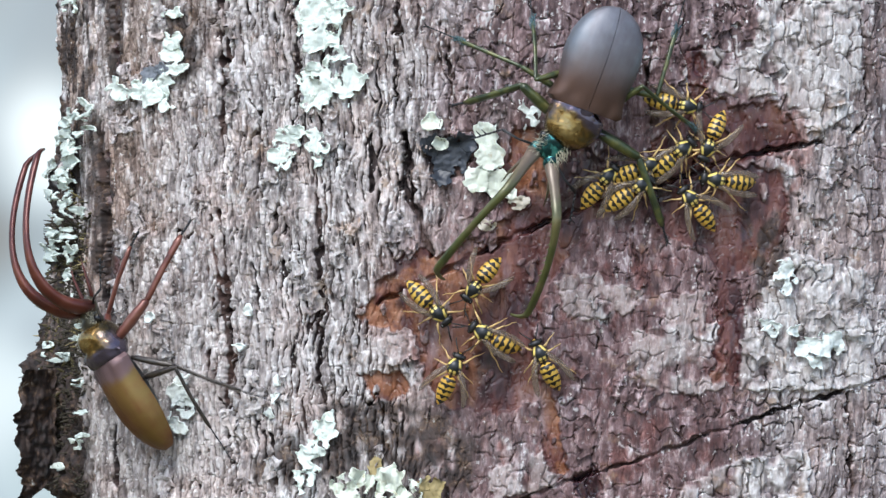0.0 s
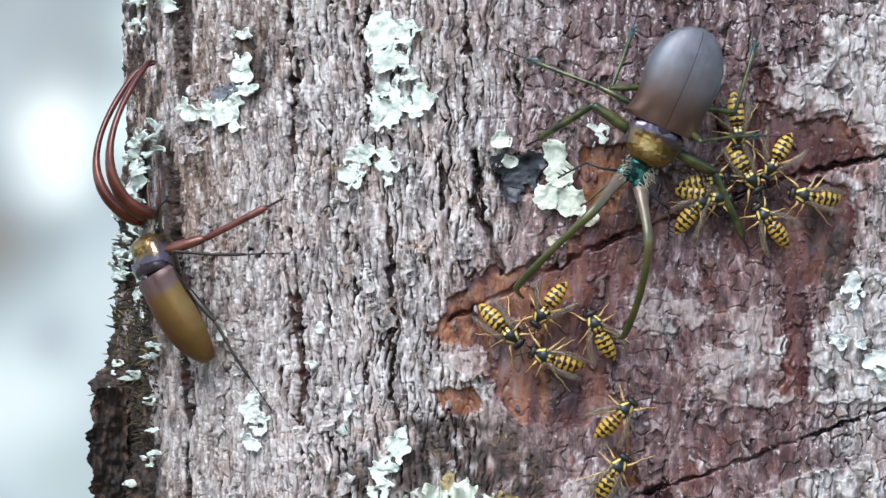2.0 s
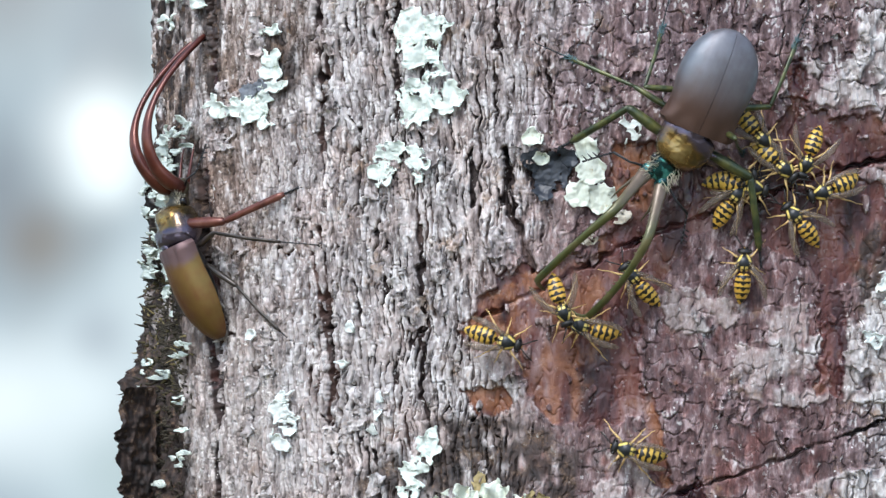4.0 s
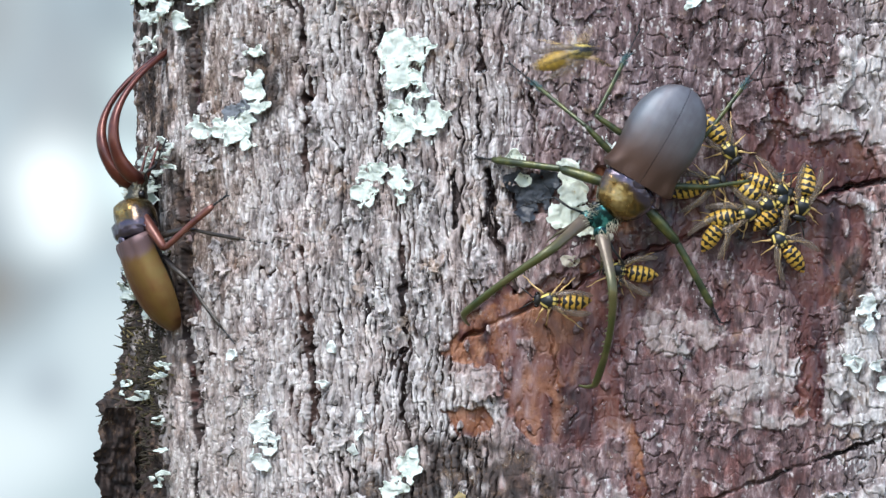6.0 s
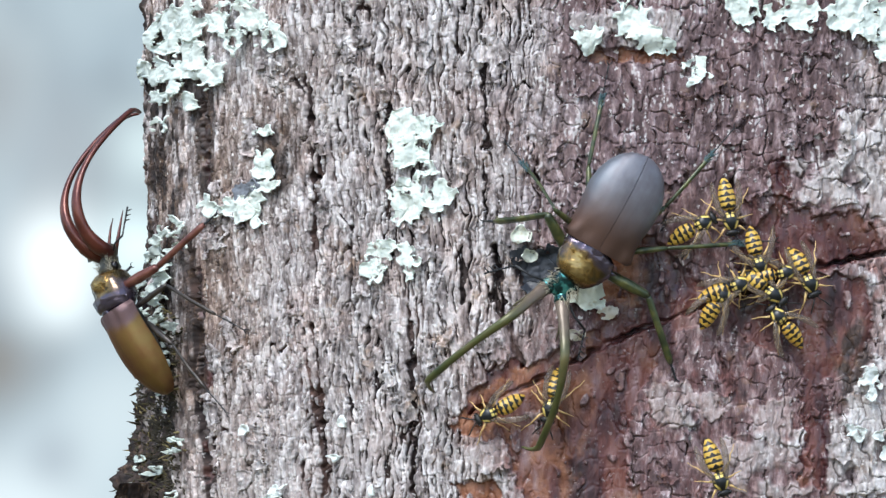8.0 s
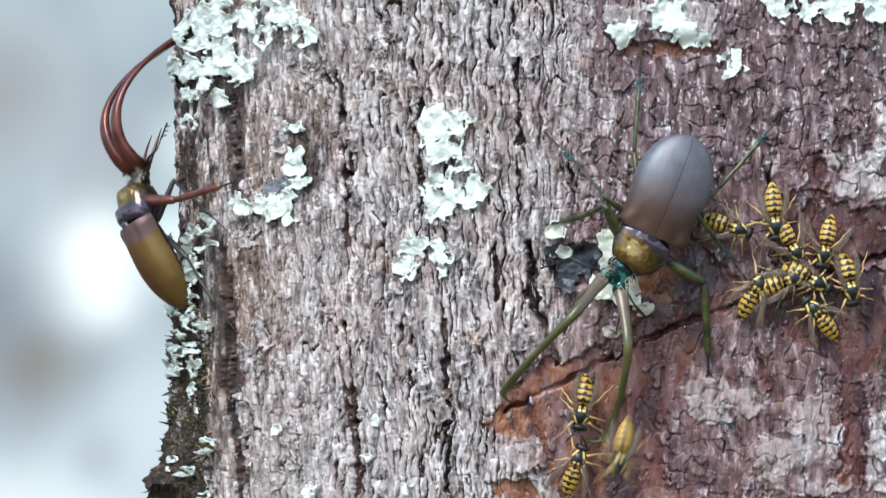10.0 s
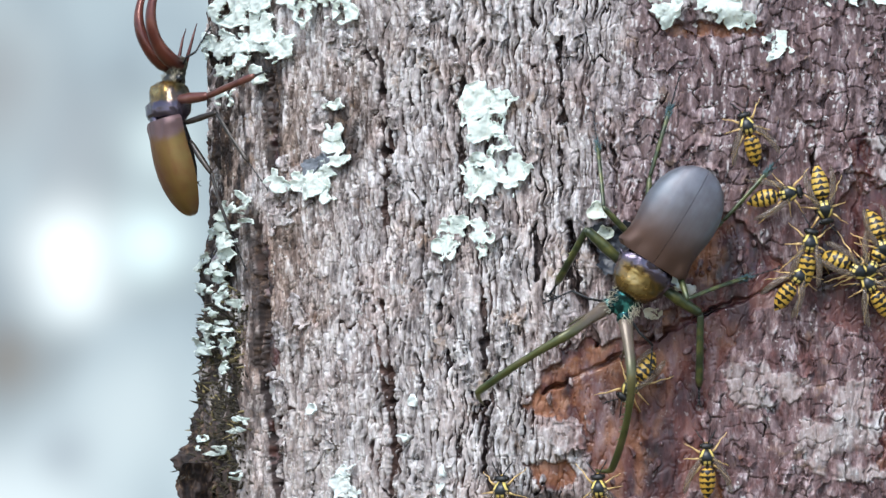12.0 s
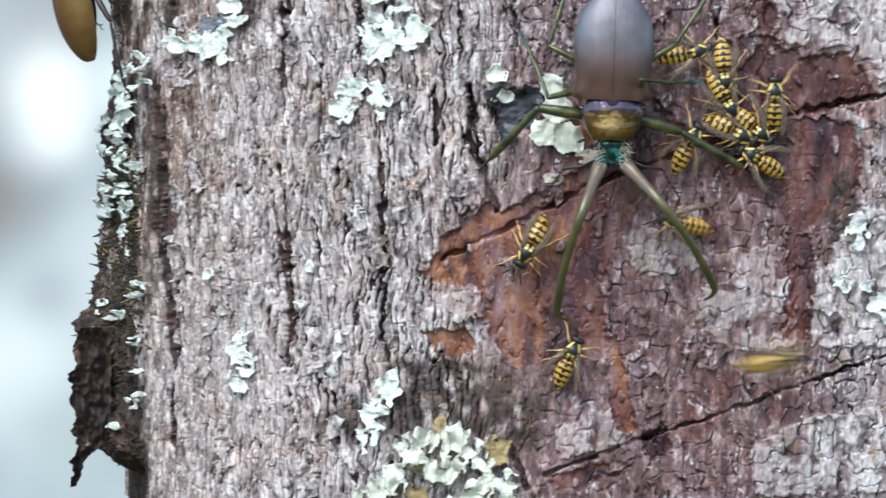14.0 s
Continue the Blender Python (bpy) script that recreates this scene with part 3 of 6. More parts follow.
LICHENS = [
    ("large pale green foliose lichen rosette on the bark", [(-2.1, 44.2, 3.5), (2.7, 43.9, 3), (-1.6, 39.4, 3.9), (1.8, 35.6, 2.3), (-2.1, 32.9, 1.6), (-1.4, 28.6, 4.1), (4.6, 29.4, 3.5), (-3.3, 26.1, 2.1), (6.9, 29.6, 1.8)]),
    ("small paired pale lichen lobes on the bark", [(-7.2, 17.7, 2.8), (-8.2, 15.1, 2.3), (-5.5, 19.6, 1.8), (-1.4, 17.3, 2.3), (-1.6, 15, 1.6)]),
    ("pale torn lichen with a grey hollow", [(-31, 44.5, 1.2), (-30.8, 38.5, 1.7), (-31, 35.5, 1.8), (-30.6, 32.8, 1.8), (-28.3, 33.2, 1.2), (-32.4, 30, 2.1), (-34.8, 27.8, 2.4), (-38, 28.8, 2.1), (-42, 29.4, 2.1), (-40, 28.3, 1.7), (-32.5, 26.3, 1.5)]),
    ("small frilled white lichen on grey bark", [(-28.6, -29.8, 1.5), (-29.5, -33, 2.3), (-28, -35.7, 2), (-29.2, -39.2, 1.6)]),
    ("frilled pale lichen low on the trunk", [(0.5, -38.8, 2.3), (-1.6, -42.8, 2), (-2.7, -45.6, 2.1), (-3.8, -48.7, 2.3)]),
    ("large ruffled yellowish green lichen cluster", [(2, -56.7, 2.7), (-0.8, -58.4, 2.3), (-4.1, -59.6, 1.8), (5.3, -50.5, 2.3), (8.1, -48.8, 1.9), (10.8, -49.3, 2.5), (10.3, -53.8, 2.8), (13.1, -55.4, 1.9), (14.7, -48.7, 2.3), (16.9, -50.4, 2.1), (18.6, -53.1, 2.1), (14.7, -53.7, 1.9), (18, -58.6, 2.8), (23.5, -57.5, 2.1), (24.1, -61.9, 2.5), (0.6, -64, 3), (12, -64, 3.4)]),
    ("ochre stained folds of a large lichen", [(10.8, -46.5, 1.9), (21.9, -51.4, 2.4), (6.4, -61, 2.2), (20, -49.6, 1.4), (6.5, -54, 1.5)]),
    ("pale lichen strip beside a black hollow", [(21.5, 21.8, 2), (22.6, 17.5, 1.4), (32, 19.2, 2.4), (32.6, 15.2, 2.9), (30.4, 10.8, 2.7), (34.4, 10, 3.0), (36.6, 7.6, 1.3)]),
    ("tiny white lichen scale on the bark", [(39.7, 24.5, 1.7), (40.6, 22.8, 1.2)]),
    ("thin white lichen flecks on pale bark", [(90.7, -7.1, 2.1), (91.5, -10.7, 1.6), (88.5, -18.3, 1.7), (92.7, -19.4, 1.3), (97.7, -21.7, 2.8), (100.8, -20.8, 2.1), (94.6, -23, 1.5), (96.8, -25, 1.2)]),
    ("dense grey green lichen mat high on the trunk", [(-51.8, 67.1, 4.1), (-47.3, 68.6, 3.5), (-46.3, 60, 3.7), (-50.4, 56.8, 2.5), (-42.1, 56.9, 2.5), (-40.7, 68.9, 2.5), (-33.5, 68.1, 3), (-28.7, 63.1, 2.3), (-37, 63.7, 1.8), (-53.1, 47.8, 1.2), (-55, 59.5, 2.4), (-58, 60, 1.8), (-53.4, 53.5, 1.7), (-47.5, 51.3, 1.6)]),
    ("frilled lichen patches high on the trunk", [(43.8, 64.8, 3), (47.2, 60.9, 2.3), (50.6, 59.7, 1.3), (34.7, 61.2, 2.1)]),
    ("small star shaped lichen on brown bark", [(56.8, 55.4, 2.1), (55.6, 53.1, 1.2)]),
    ("wide pale lichen sheet along the bark edge", [(66.3, 66.5, 2.5), (72.2, 65, 2), (77.1, 66.2, 3), (87.2, 66.2, 3.7), (93, 64.4, 3.7), (95.7, 58.7, 2.3)]),
    ("scattered white crust lichen on grey bark", [(-10.7, -36.2, 1), (-9.5, -32.8, 0.8), (-15.2, -15.8, 0.9), (-35.2, -17.3, 0.8), (-16.4, -22.7, 0.7), (-9, -29.3, 0.7)]),
    ("pale bark flake lichen below the beetle", [(37.7, 6.2, 1.4), (39.1, 6.7, 1.3)]),
    ("brown curled bark flake lichen", [(31.6, 1.5, 1), (33.2, 1.7, 1)]),
]
EDGE = [
    [(-52, 24, 1.7), (-50.3, 20.3, 1.5), (-52, 15.1, 1.5), (-53.8, 9.6, 2.3), (-51.8, 5, 2), (-53.6, 0.2, 2), (-52.2, -4.8, 2), (-52.6, -9.1, 1.2), (-51.8, -14, 0.9), (-48.5, -18, 1), (-50.6, -21.1, 1), (-49, -31.6, 0.8), (-48.8, -37.4, 0.9), (-48.3, -43.3, 0.9)],
    [(-48.9, 25.1, 1.4), (-52.8, 21.5, 1.4), (-51.8, 16.9, 1.8)],
    [(-55.5, 19.3, 2), (-53.4, 17, 1.8), (-57.1, 13.3, 2.1), (-54.2, 12.2, 1.6), (-56.9, 7.4, 2.1), (-57.1, 1.1, 2.1), (-58.3, -5, 2), (-55.3, -3.7, 1.5)],
]


def inside(x, z, shape):
    """Signed distance in mm to a closed outline, positive inside."""
    best, odd = np.full(x.shape, 1e9), np.zeros(x.shape, bool)
    for (ax, az), (bx, bz) in zip(shape, shape[1:] + shape[:1]):
        ex, ez = bx - ax, bz - az
        t = np.clip(((x - ax) * ex + (z - az) * ez) / (ex * ex + ez * ez), 0, 1)
        best = np.minimum(best, np.hypot(x - ax - t * ex, z - az - t * ez))
        if az != bz:
            odd ^= ((az > z) != (bz > z)) & (x < ex * (z - az) / (bz - az) + ax)
    return np.where(odd, best, -best)


def beside(x, z, line):
    best = np.full(x.shape, 1e9)
    for (ax, az), (bx, bz) in zip(line, line[1:]):
        ex, ez = bx - ax, bz - az
        t = np.clip(((x - ax) * ex + (z - az) * ez) / (ex * ex + ez * ez), 0, 1)
        best = np.minimum(best, np.hypot(x - ax - t * ex, z - az - t * ez))
    return best


def near(x, z, points, pad):
    xs, zs = [p[0] for p in points], [p[1] for p in points]
    return (x > min(xs) - pad) & (x < max(xs) + pad) & (z > min(zs) - pad) & (z < max(zs) + pad)


def wrapped(line):
    """The same outline with the way round the trunk in place of x."""
    return [(float(girth_at(x * 0.001)), z) for x, z in line]


INNER_S, PALE_S = [wrapped(l) for l in INNER], [wrapped(l) for l in PALE]
CRACKS_S = [(w, d, wrapped(l)) for w, d, l in CRACKS + FISSURES]
PIT, SEAM = float(girth_at(0.0245)), float(girth_at(-0.0485))


RUST_S = wrapped(RUST)
DARK_S, WET_S, AMBER_S = [wrapped(l) for l in DARK], [wrapped(l) for l in WET], [wrapped(l) for l in AMBER]


def crease(v, thin, wide):
    return 1 - smooth(np.abs(v), thin, wide)


def bark(x, z, s):
    """Relief in mm and the kinds of surface at x, z (mm) on the trunk; s is the way round it."""
    wx = s + 1.5 * perlin(s / 14, z / 26, 1) + 0.7 * perlin(s / 4.5, z / 7, 2) + 0.42 * perlin(s / 2.0, z / 3.2, 27) + 0.16 * perlin(s / 0.8, z / 1.2, 7)
    wz = z + 1.4 * perlin(s / 7, z / 9, 3) + 0.5 * perlin(s / 2.5, z / 3, 28) + 0.25 * perlin(s / 0.9, z / 0.9, 8)
    right = smooth(x + 10 * perlin(s / 18, z / 20, 4), 2, 42)
    left = 1 - right
    # long narrow scales of bark on one side, broad blocky ones on the other, small chips on both
    side, end, over, piece, gape = strips(wx, wz, 1.55, 5.2, 1)
    chip_side, chip_end, chip_over, chip, chip_gape = strips(wx + 0.3 * perlin(s / 1.4, z / 2.2, 31), wz, 0.80, 3.6, 2)
    wide_side, wide_end, wide_over, broad, wide_gape = strips(wx + 1.0 * perlin(s / 3.0, z / 2.6, 43), wz + 0.8 * perlin(s / 2.6, z / 3.0, 44), 3.4, 3.6, 3)
    h = 0.55 * perlin(wx / 11, wz / 45, 5) + 0.30 * perlin(wx / 4.5, wz / 16, 9)
    h += left * (0.34 * (piece - 0.5) + 0.40 * (over - 0.5) * (2 * piece % 1 - 0.5)) + right * (0.40 * (broad - 0.5) + 0.25 * (wide_over - 0.5) * (2 * broad % 1 - 0.5))
    h += 0.15 * (chip - 0.5) + (0.18 - 0.08 * right) * (chip_over - 0.5) * (2 * chip % 1 - 0.5)
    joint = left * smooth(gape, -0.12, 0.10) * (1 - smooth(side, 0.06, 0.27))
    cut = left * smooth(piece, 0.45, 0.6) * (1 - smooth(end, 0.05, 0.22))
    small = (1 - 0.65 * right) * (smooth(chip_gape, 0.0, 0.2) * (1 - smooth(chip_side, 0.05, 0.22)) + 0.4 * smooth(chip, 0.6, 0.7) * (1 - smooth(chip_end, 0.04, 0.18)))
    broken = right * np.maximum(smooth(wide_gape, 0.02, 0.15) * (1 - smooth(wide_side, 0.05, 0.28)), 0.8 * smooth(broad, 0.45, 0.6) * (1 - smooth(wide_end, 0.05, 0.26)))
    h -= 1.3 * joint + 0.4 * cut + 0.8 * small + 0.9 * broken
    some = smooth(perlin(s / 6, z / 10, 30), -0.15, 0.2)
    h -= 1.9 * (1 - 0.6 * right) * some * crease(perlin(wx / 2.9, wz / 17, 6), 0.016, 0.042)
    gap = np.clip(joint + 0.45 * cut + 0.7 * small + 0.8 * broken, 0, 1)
    h += 0.15 * left * perlin(wx / 0.36, wz / 3.2, 61) + 0.10 * perlin(wx / 0.5, wz / 1.6, 11) + 0.07 * perlin(s / 0.55, z / 0.6, 12)
    tone = left * (0.6 * piece + 0.4 * chip) + right * (0.55 * broad + 0.45 * chip) + 0.18 * perlin(s / 0.7, z / 1.5, 62)
    fleck = smooth(0.6 * chip + 0.5 * perlin(s / 4, z / 5, 55) + 0.7 * perlin(s / 0.6, z / 1.1, 10), 0.70, 0.95)
    jx, jz = s + 0.9 * perlin(s / 2.2, z / 2.2, 13) + 0.35 * perlin(s / 0.8, z / 0.8, 14), z + 0.9 * perlin(s / 2.2, z / 2.2, 15) + 0.35 * perlin(s / 0.8, z / 0.8, 16)
    inner, pale = np.zeros(x.shape), np.zeros(x.shape)
    for shape in INNER_S:
        m = near(s, z, shape, 4)
        if m.any():
            inner[m] = np.maximum(inner[m], smooth(inside(jx[m], jz[m], shape), -0.25, 0.35))
    left_over = smooth(perlin(s / 4.2, z / 4.2, 34) + 0.5 * perlin(s / 1.4, z / 2.2, 35), 0.58, 0.64)
    inner *= 1 - 0.9 * left_over
    sharp = smooth(x, 3, 12)
    for shape in PALE_S:
        m = near(s, z, shape, 4)
        if m.any():
            pale[m] = np.maximum(pale[m], smooth(inside(jx[m], jz[m], shape), -0.6, 0.8) * (1 - sharp[m]) + sharp[m] * smooth(inside(jx[m], jz[m], shape), -0.12, 0.25))
    pale *= (0.55 + 0.15 * sharp + 0.30 * smooth(x, 78, 88) + 0.45 * smooth(-x, 44, 47)) * smooth(perlin(s / 4.5, z / 6, 48) + 0.4 * perlin(s / 1.5, z / 2, 49), -0.6, 0.0)
    worn = 0.40 * perlin(s / 2.8, z / 6.5, 17) + 0.08 * perlin(s / 0.8, z / 1.8, 18) - 1.1 - 0.35 * crease(perlin(wx / 3.2, wz / 16, 36), 0.008, 0.03) + 0.06 * (chip - 0.5)
    h = h * (1 - 0.85 * inner) + worn * inner
    slab = pale * sharp
    h = h * (1 - 0.4 * slab) + 0.75 * slab
    tx, tz = s + 0.75 * perlin(s / 2.4, z / 2.4, 19) + 0.25 * perlin(s / 0.9, z / 0.9, 37), z + 0.55 * perlin(s / 2.4, z / 2.4, 20)
    for wide, deep, line in CRACKS_S:
        m = near(s, z, line, 4)
        if m.any():
            width = wide * (0.85 + 0.6 * perlin(s[m] / 3, z[m] / 4, 21))
            h[m] -= deep * np.clip(0.75 + 0.9 * perlin(s[m] / 7, z[m] / 7, 46), 0.15, 1.2) * (1 - smooth(beside(tx[m], tz[m], line), 0.2 * width, width))
    pit = np.hypot((jx - PIT) / 5.2, (jz - 14.8) / 4.8)
    h -= 2.4 * (1 - smooth(pit, 0.6, 1.1))
    front = np.abs(z) < 130
    flank = np.exp(-(((s - 31.0) / 15.0) ** 2)) * front
    ragged = perlin(s / 6, z / 11, 24)
    low = smooth(-z + 5 * ragged, 14, 32) * smooth(SEAM + 2 - s, 0, 18) * smooth(s, 0, 12) * front
    under = smooth(-z + 3 * ragged, 55, 58.5) * smooth(SEAM + 2 - s, 0, 16) * front
    low = low * (1 - under)
    h -= 4.2 * under
    h += low * (2.9 + 2.2 * ragged + 1.8 * perlin(s / 5, z / 6, 45) + 1.3 * perlin(s / 2.6, z / 4.5, 38) + 0.7 * perlin(s / 1.0, z / 1.6, 39))
    rim = flank * smooth(32 - np.abs(z + 10), 0, 14) * np.clip(0.6 + 0.9 * perlin(s / 6, z / 9, 25), 0, 1.3)
    h += rim * (2.4 + 1.2 * perlin(s / 2.4, z / 4, 26) + 0.6 * perlin(s / 0.9, z / 1.3, 41))
    h -= 1.6 * flank * smooth(z, 16, 24) * smooth(40 - z, 0, 8)
    h += flank * smooth(z, 4, 18) * (2.0 * perlin(s / 5, z / 10, 57) + 1.2 * perlin(s / 2.2, z / 3.5, 58) + 0.5 * perlin(s / 1.0, z / 1.6, 59))
    edge = 2.5 * perlin(s / 3, z / 5, 42)
    crust = smooth(-z + 5 * ragged, 13, 24) * smooth(SEAM + edge - s, 0, 4) * front
    crust = np.maximum(crust, smooth(SEAM - 6 + 2 * edge - s, 0, 5) * smooth(34 - np.abs(z + 6), 0, 6) * smooth(perlin(s / 2.6, z / 4, 40), -0.35, 0.1))
    # upper flank: patchy crust, with the shadows along the edge painted in
    crust = np.maximum(crust, front * smooth(SEAM + 4 + 3 * edge - s, 0, 12) * smooth(perlin(s / 5, z / 11, 52) + 0.4 * perlin(s / 1.6, z / 3, 53) + 0.15 * smooth(z, 5, 15), 0.0, 0.25))
    for shape in DARK_S:
        m = near(s, z, shape, 4)
        if m.any():
            crust[m] = np.maximum(crust[m], 0.92 * smooth(inside(jx[m], jz[m], shape), -1.5, 1.5) * smooth(perlin(s[m] / 2.5, z[m] / 5, 47), -0.7, -0.1))
    wet = np.zeros(x.shape)
    for shape in WET_S:
        m = near(s, z, shape, 6)
        if m.any():
            wet[m] = np.maximum(wet[m], smooth(inside(jx[m], jz[m], shape), -3.0, 3.5))
    wet *= smooth(perlin(s / 5, z / 8, 50) + 0.5 * perlin(s / 1.8, z / 2.6, 51), -0.55, 0.1)
    wet *= 1 - 0.75 * pale
    crust = crust * (1 - 0.85 * pale)
    h = h - 0.5 * wet * (1 - inner) * (h + 0.35)
    gap, fleck, tone = gap * (1 - 0.7 * wet), fleck * (1 - 0.8 * wet), tone + 0.6 * wet * (0.5 - tone)
    amber = np.zeros(x.shape)
    for shape in AMBER_S:
        m = near(s, z, shape, 6)
        if m.any():
            amber[m] = np.maximum(amber[m], smooth(inside(jx[m], jz[m], shape), -1.2, 1.2))
    amber = np.maximum(amber, 0.85 * smooth(inside(jx, jz, RUST_S), -2.0, 3.0) * smooth(perlin(s / 3.0, z / 7.0, 60), -0.5, 0.2))
    return h, inner, pale, crust, right * (1 - 0.5 * smooth(x, 80, 95)), wet, amber * inner, tone, fleck, smooth(-x + 7 * perlin(s / 9, z / 14, 33) + 10 * smooth(z, 20, 45), 26, 38) * (0.35 + 0.65 * smooth(z, -22, -4)), gap * (1 - inner)


def on_bark(x, z, lift=0.0):
    """A point on the bark at x, z (mm), lifted by so many mm, and the outward normal."""
    xx, zz = np.atleast_1d(np.asarray(x, float)), np.atleast_1d(np.asarray(z, float))
    h = bark(xx, zz, girth_at(xx / 1000))[0]
    y, nx, ny = round_at(xx / 1000)
    d = (h + lift) / 1000
    return np.stack([xx / 1000 + nx * d, y + ny * d, zz / 1000 + HIGH], 1), np.stack([nx, ny, 0 * nx], 1)


def build_trunk():
    fine = 0.00018
    half = np.arange(-0.014, np.interp(0.124, _px, _arc), fine)
    rest = np.linspace(half[-1], _arc[-1], 26)[1:]
    way = np.concatenate([half, rest])
    th = np.sign(way) * np.interp(np.abs(way), _arc, _th)
    th = np.concatenate([th, np.linspace(np.pi, 2 * np.pi + th[0], 90)[1:-1]])
    c, s = np.cos(th), np.sin(th)
    px, py = MIDDLE - GIRTH * np.sign(c) * np.abs(c) ** (2 / BULGE), GIRTH - GIRTH * np.sign(s) * np.abs(s) ** (2 / BULGE)
    nx, ny = -np.sign(c) * np.abs(c) ** (2 - 2 / BULGE), -np.sign(s) * np.abs(s) ** (2 - 2 / BULGE)
    k = np.hypot(nx, ny)
    nx, ny = nx / k, ny / k
    along = 1000 * (half[0] + np.concatenate([[0], np.cumsum(np.hypot(np.diff(px), np.diff(py)))]))
    z = np.concatenate([np.linspace(-1.42, -0.09, 110)[:-1], np.arange(-0.077, 0.0835, fine), np.linspace(0.09, 1.9, 130)[1:]])
    n, m = len(th), len(z)
    X, Z = np.meshgrid(px, z)
    S, _ = np.meshgrid(along, z)
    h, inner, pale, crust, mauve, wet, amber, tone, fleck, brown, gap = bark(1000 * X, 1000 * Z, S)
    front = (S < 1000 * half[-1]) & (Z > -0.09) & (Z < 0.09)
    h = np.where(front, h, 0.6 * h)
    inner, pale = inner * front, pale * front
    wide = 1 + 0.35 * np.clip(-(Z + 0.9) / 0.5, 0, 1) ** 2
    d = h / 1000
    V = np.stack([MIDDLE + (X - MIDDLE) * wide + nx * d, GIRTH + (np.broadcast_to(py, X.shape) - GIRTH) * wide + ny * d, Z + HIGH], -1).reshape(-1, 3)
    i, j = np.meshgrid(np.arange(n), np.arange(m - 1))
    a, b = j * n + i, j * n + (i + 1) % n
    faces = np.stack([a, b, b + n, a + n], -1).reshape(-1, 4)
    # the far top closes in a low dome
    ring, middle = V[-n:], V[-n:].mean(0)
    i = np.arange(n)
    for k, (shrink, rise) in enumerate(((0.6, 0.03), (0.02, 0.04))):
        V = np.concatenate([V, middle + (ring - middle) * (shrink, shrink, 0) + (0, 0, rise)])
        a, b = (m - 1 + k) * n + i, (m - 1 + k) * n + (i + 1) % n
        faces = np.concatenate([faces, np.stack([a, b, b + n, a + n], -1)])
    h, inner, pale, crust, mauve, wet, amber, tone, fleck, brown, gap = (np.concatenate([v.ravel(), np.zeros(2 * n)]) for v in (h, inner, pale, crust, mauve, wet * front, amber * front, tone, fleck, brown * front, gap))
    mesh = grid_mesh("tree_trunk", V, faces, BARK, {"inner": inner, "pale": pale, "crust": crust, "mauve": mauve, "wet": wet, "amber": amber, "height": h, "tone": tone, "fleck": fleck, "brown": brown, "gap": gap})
    return tagged(new("tree_trunk", mesh), "rough grey brown tree trunk with cracked bark and red wounds", "tree trunk", kind="structure")


trunk = build_trunk()


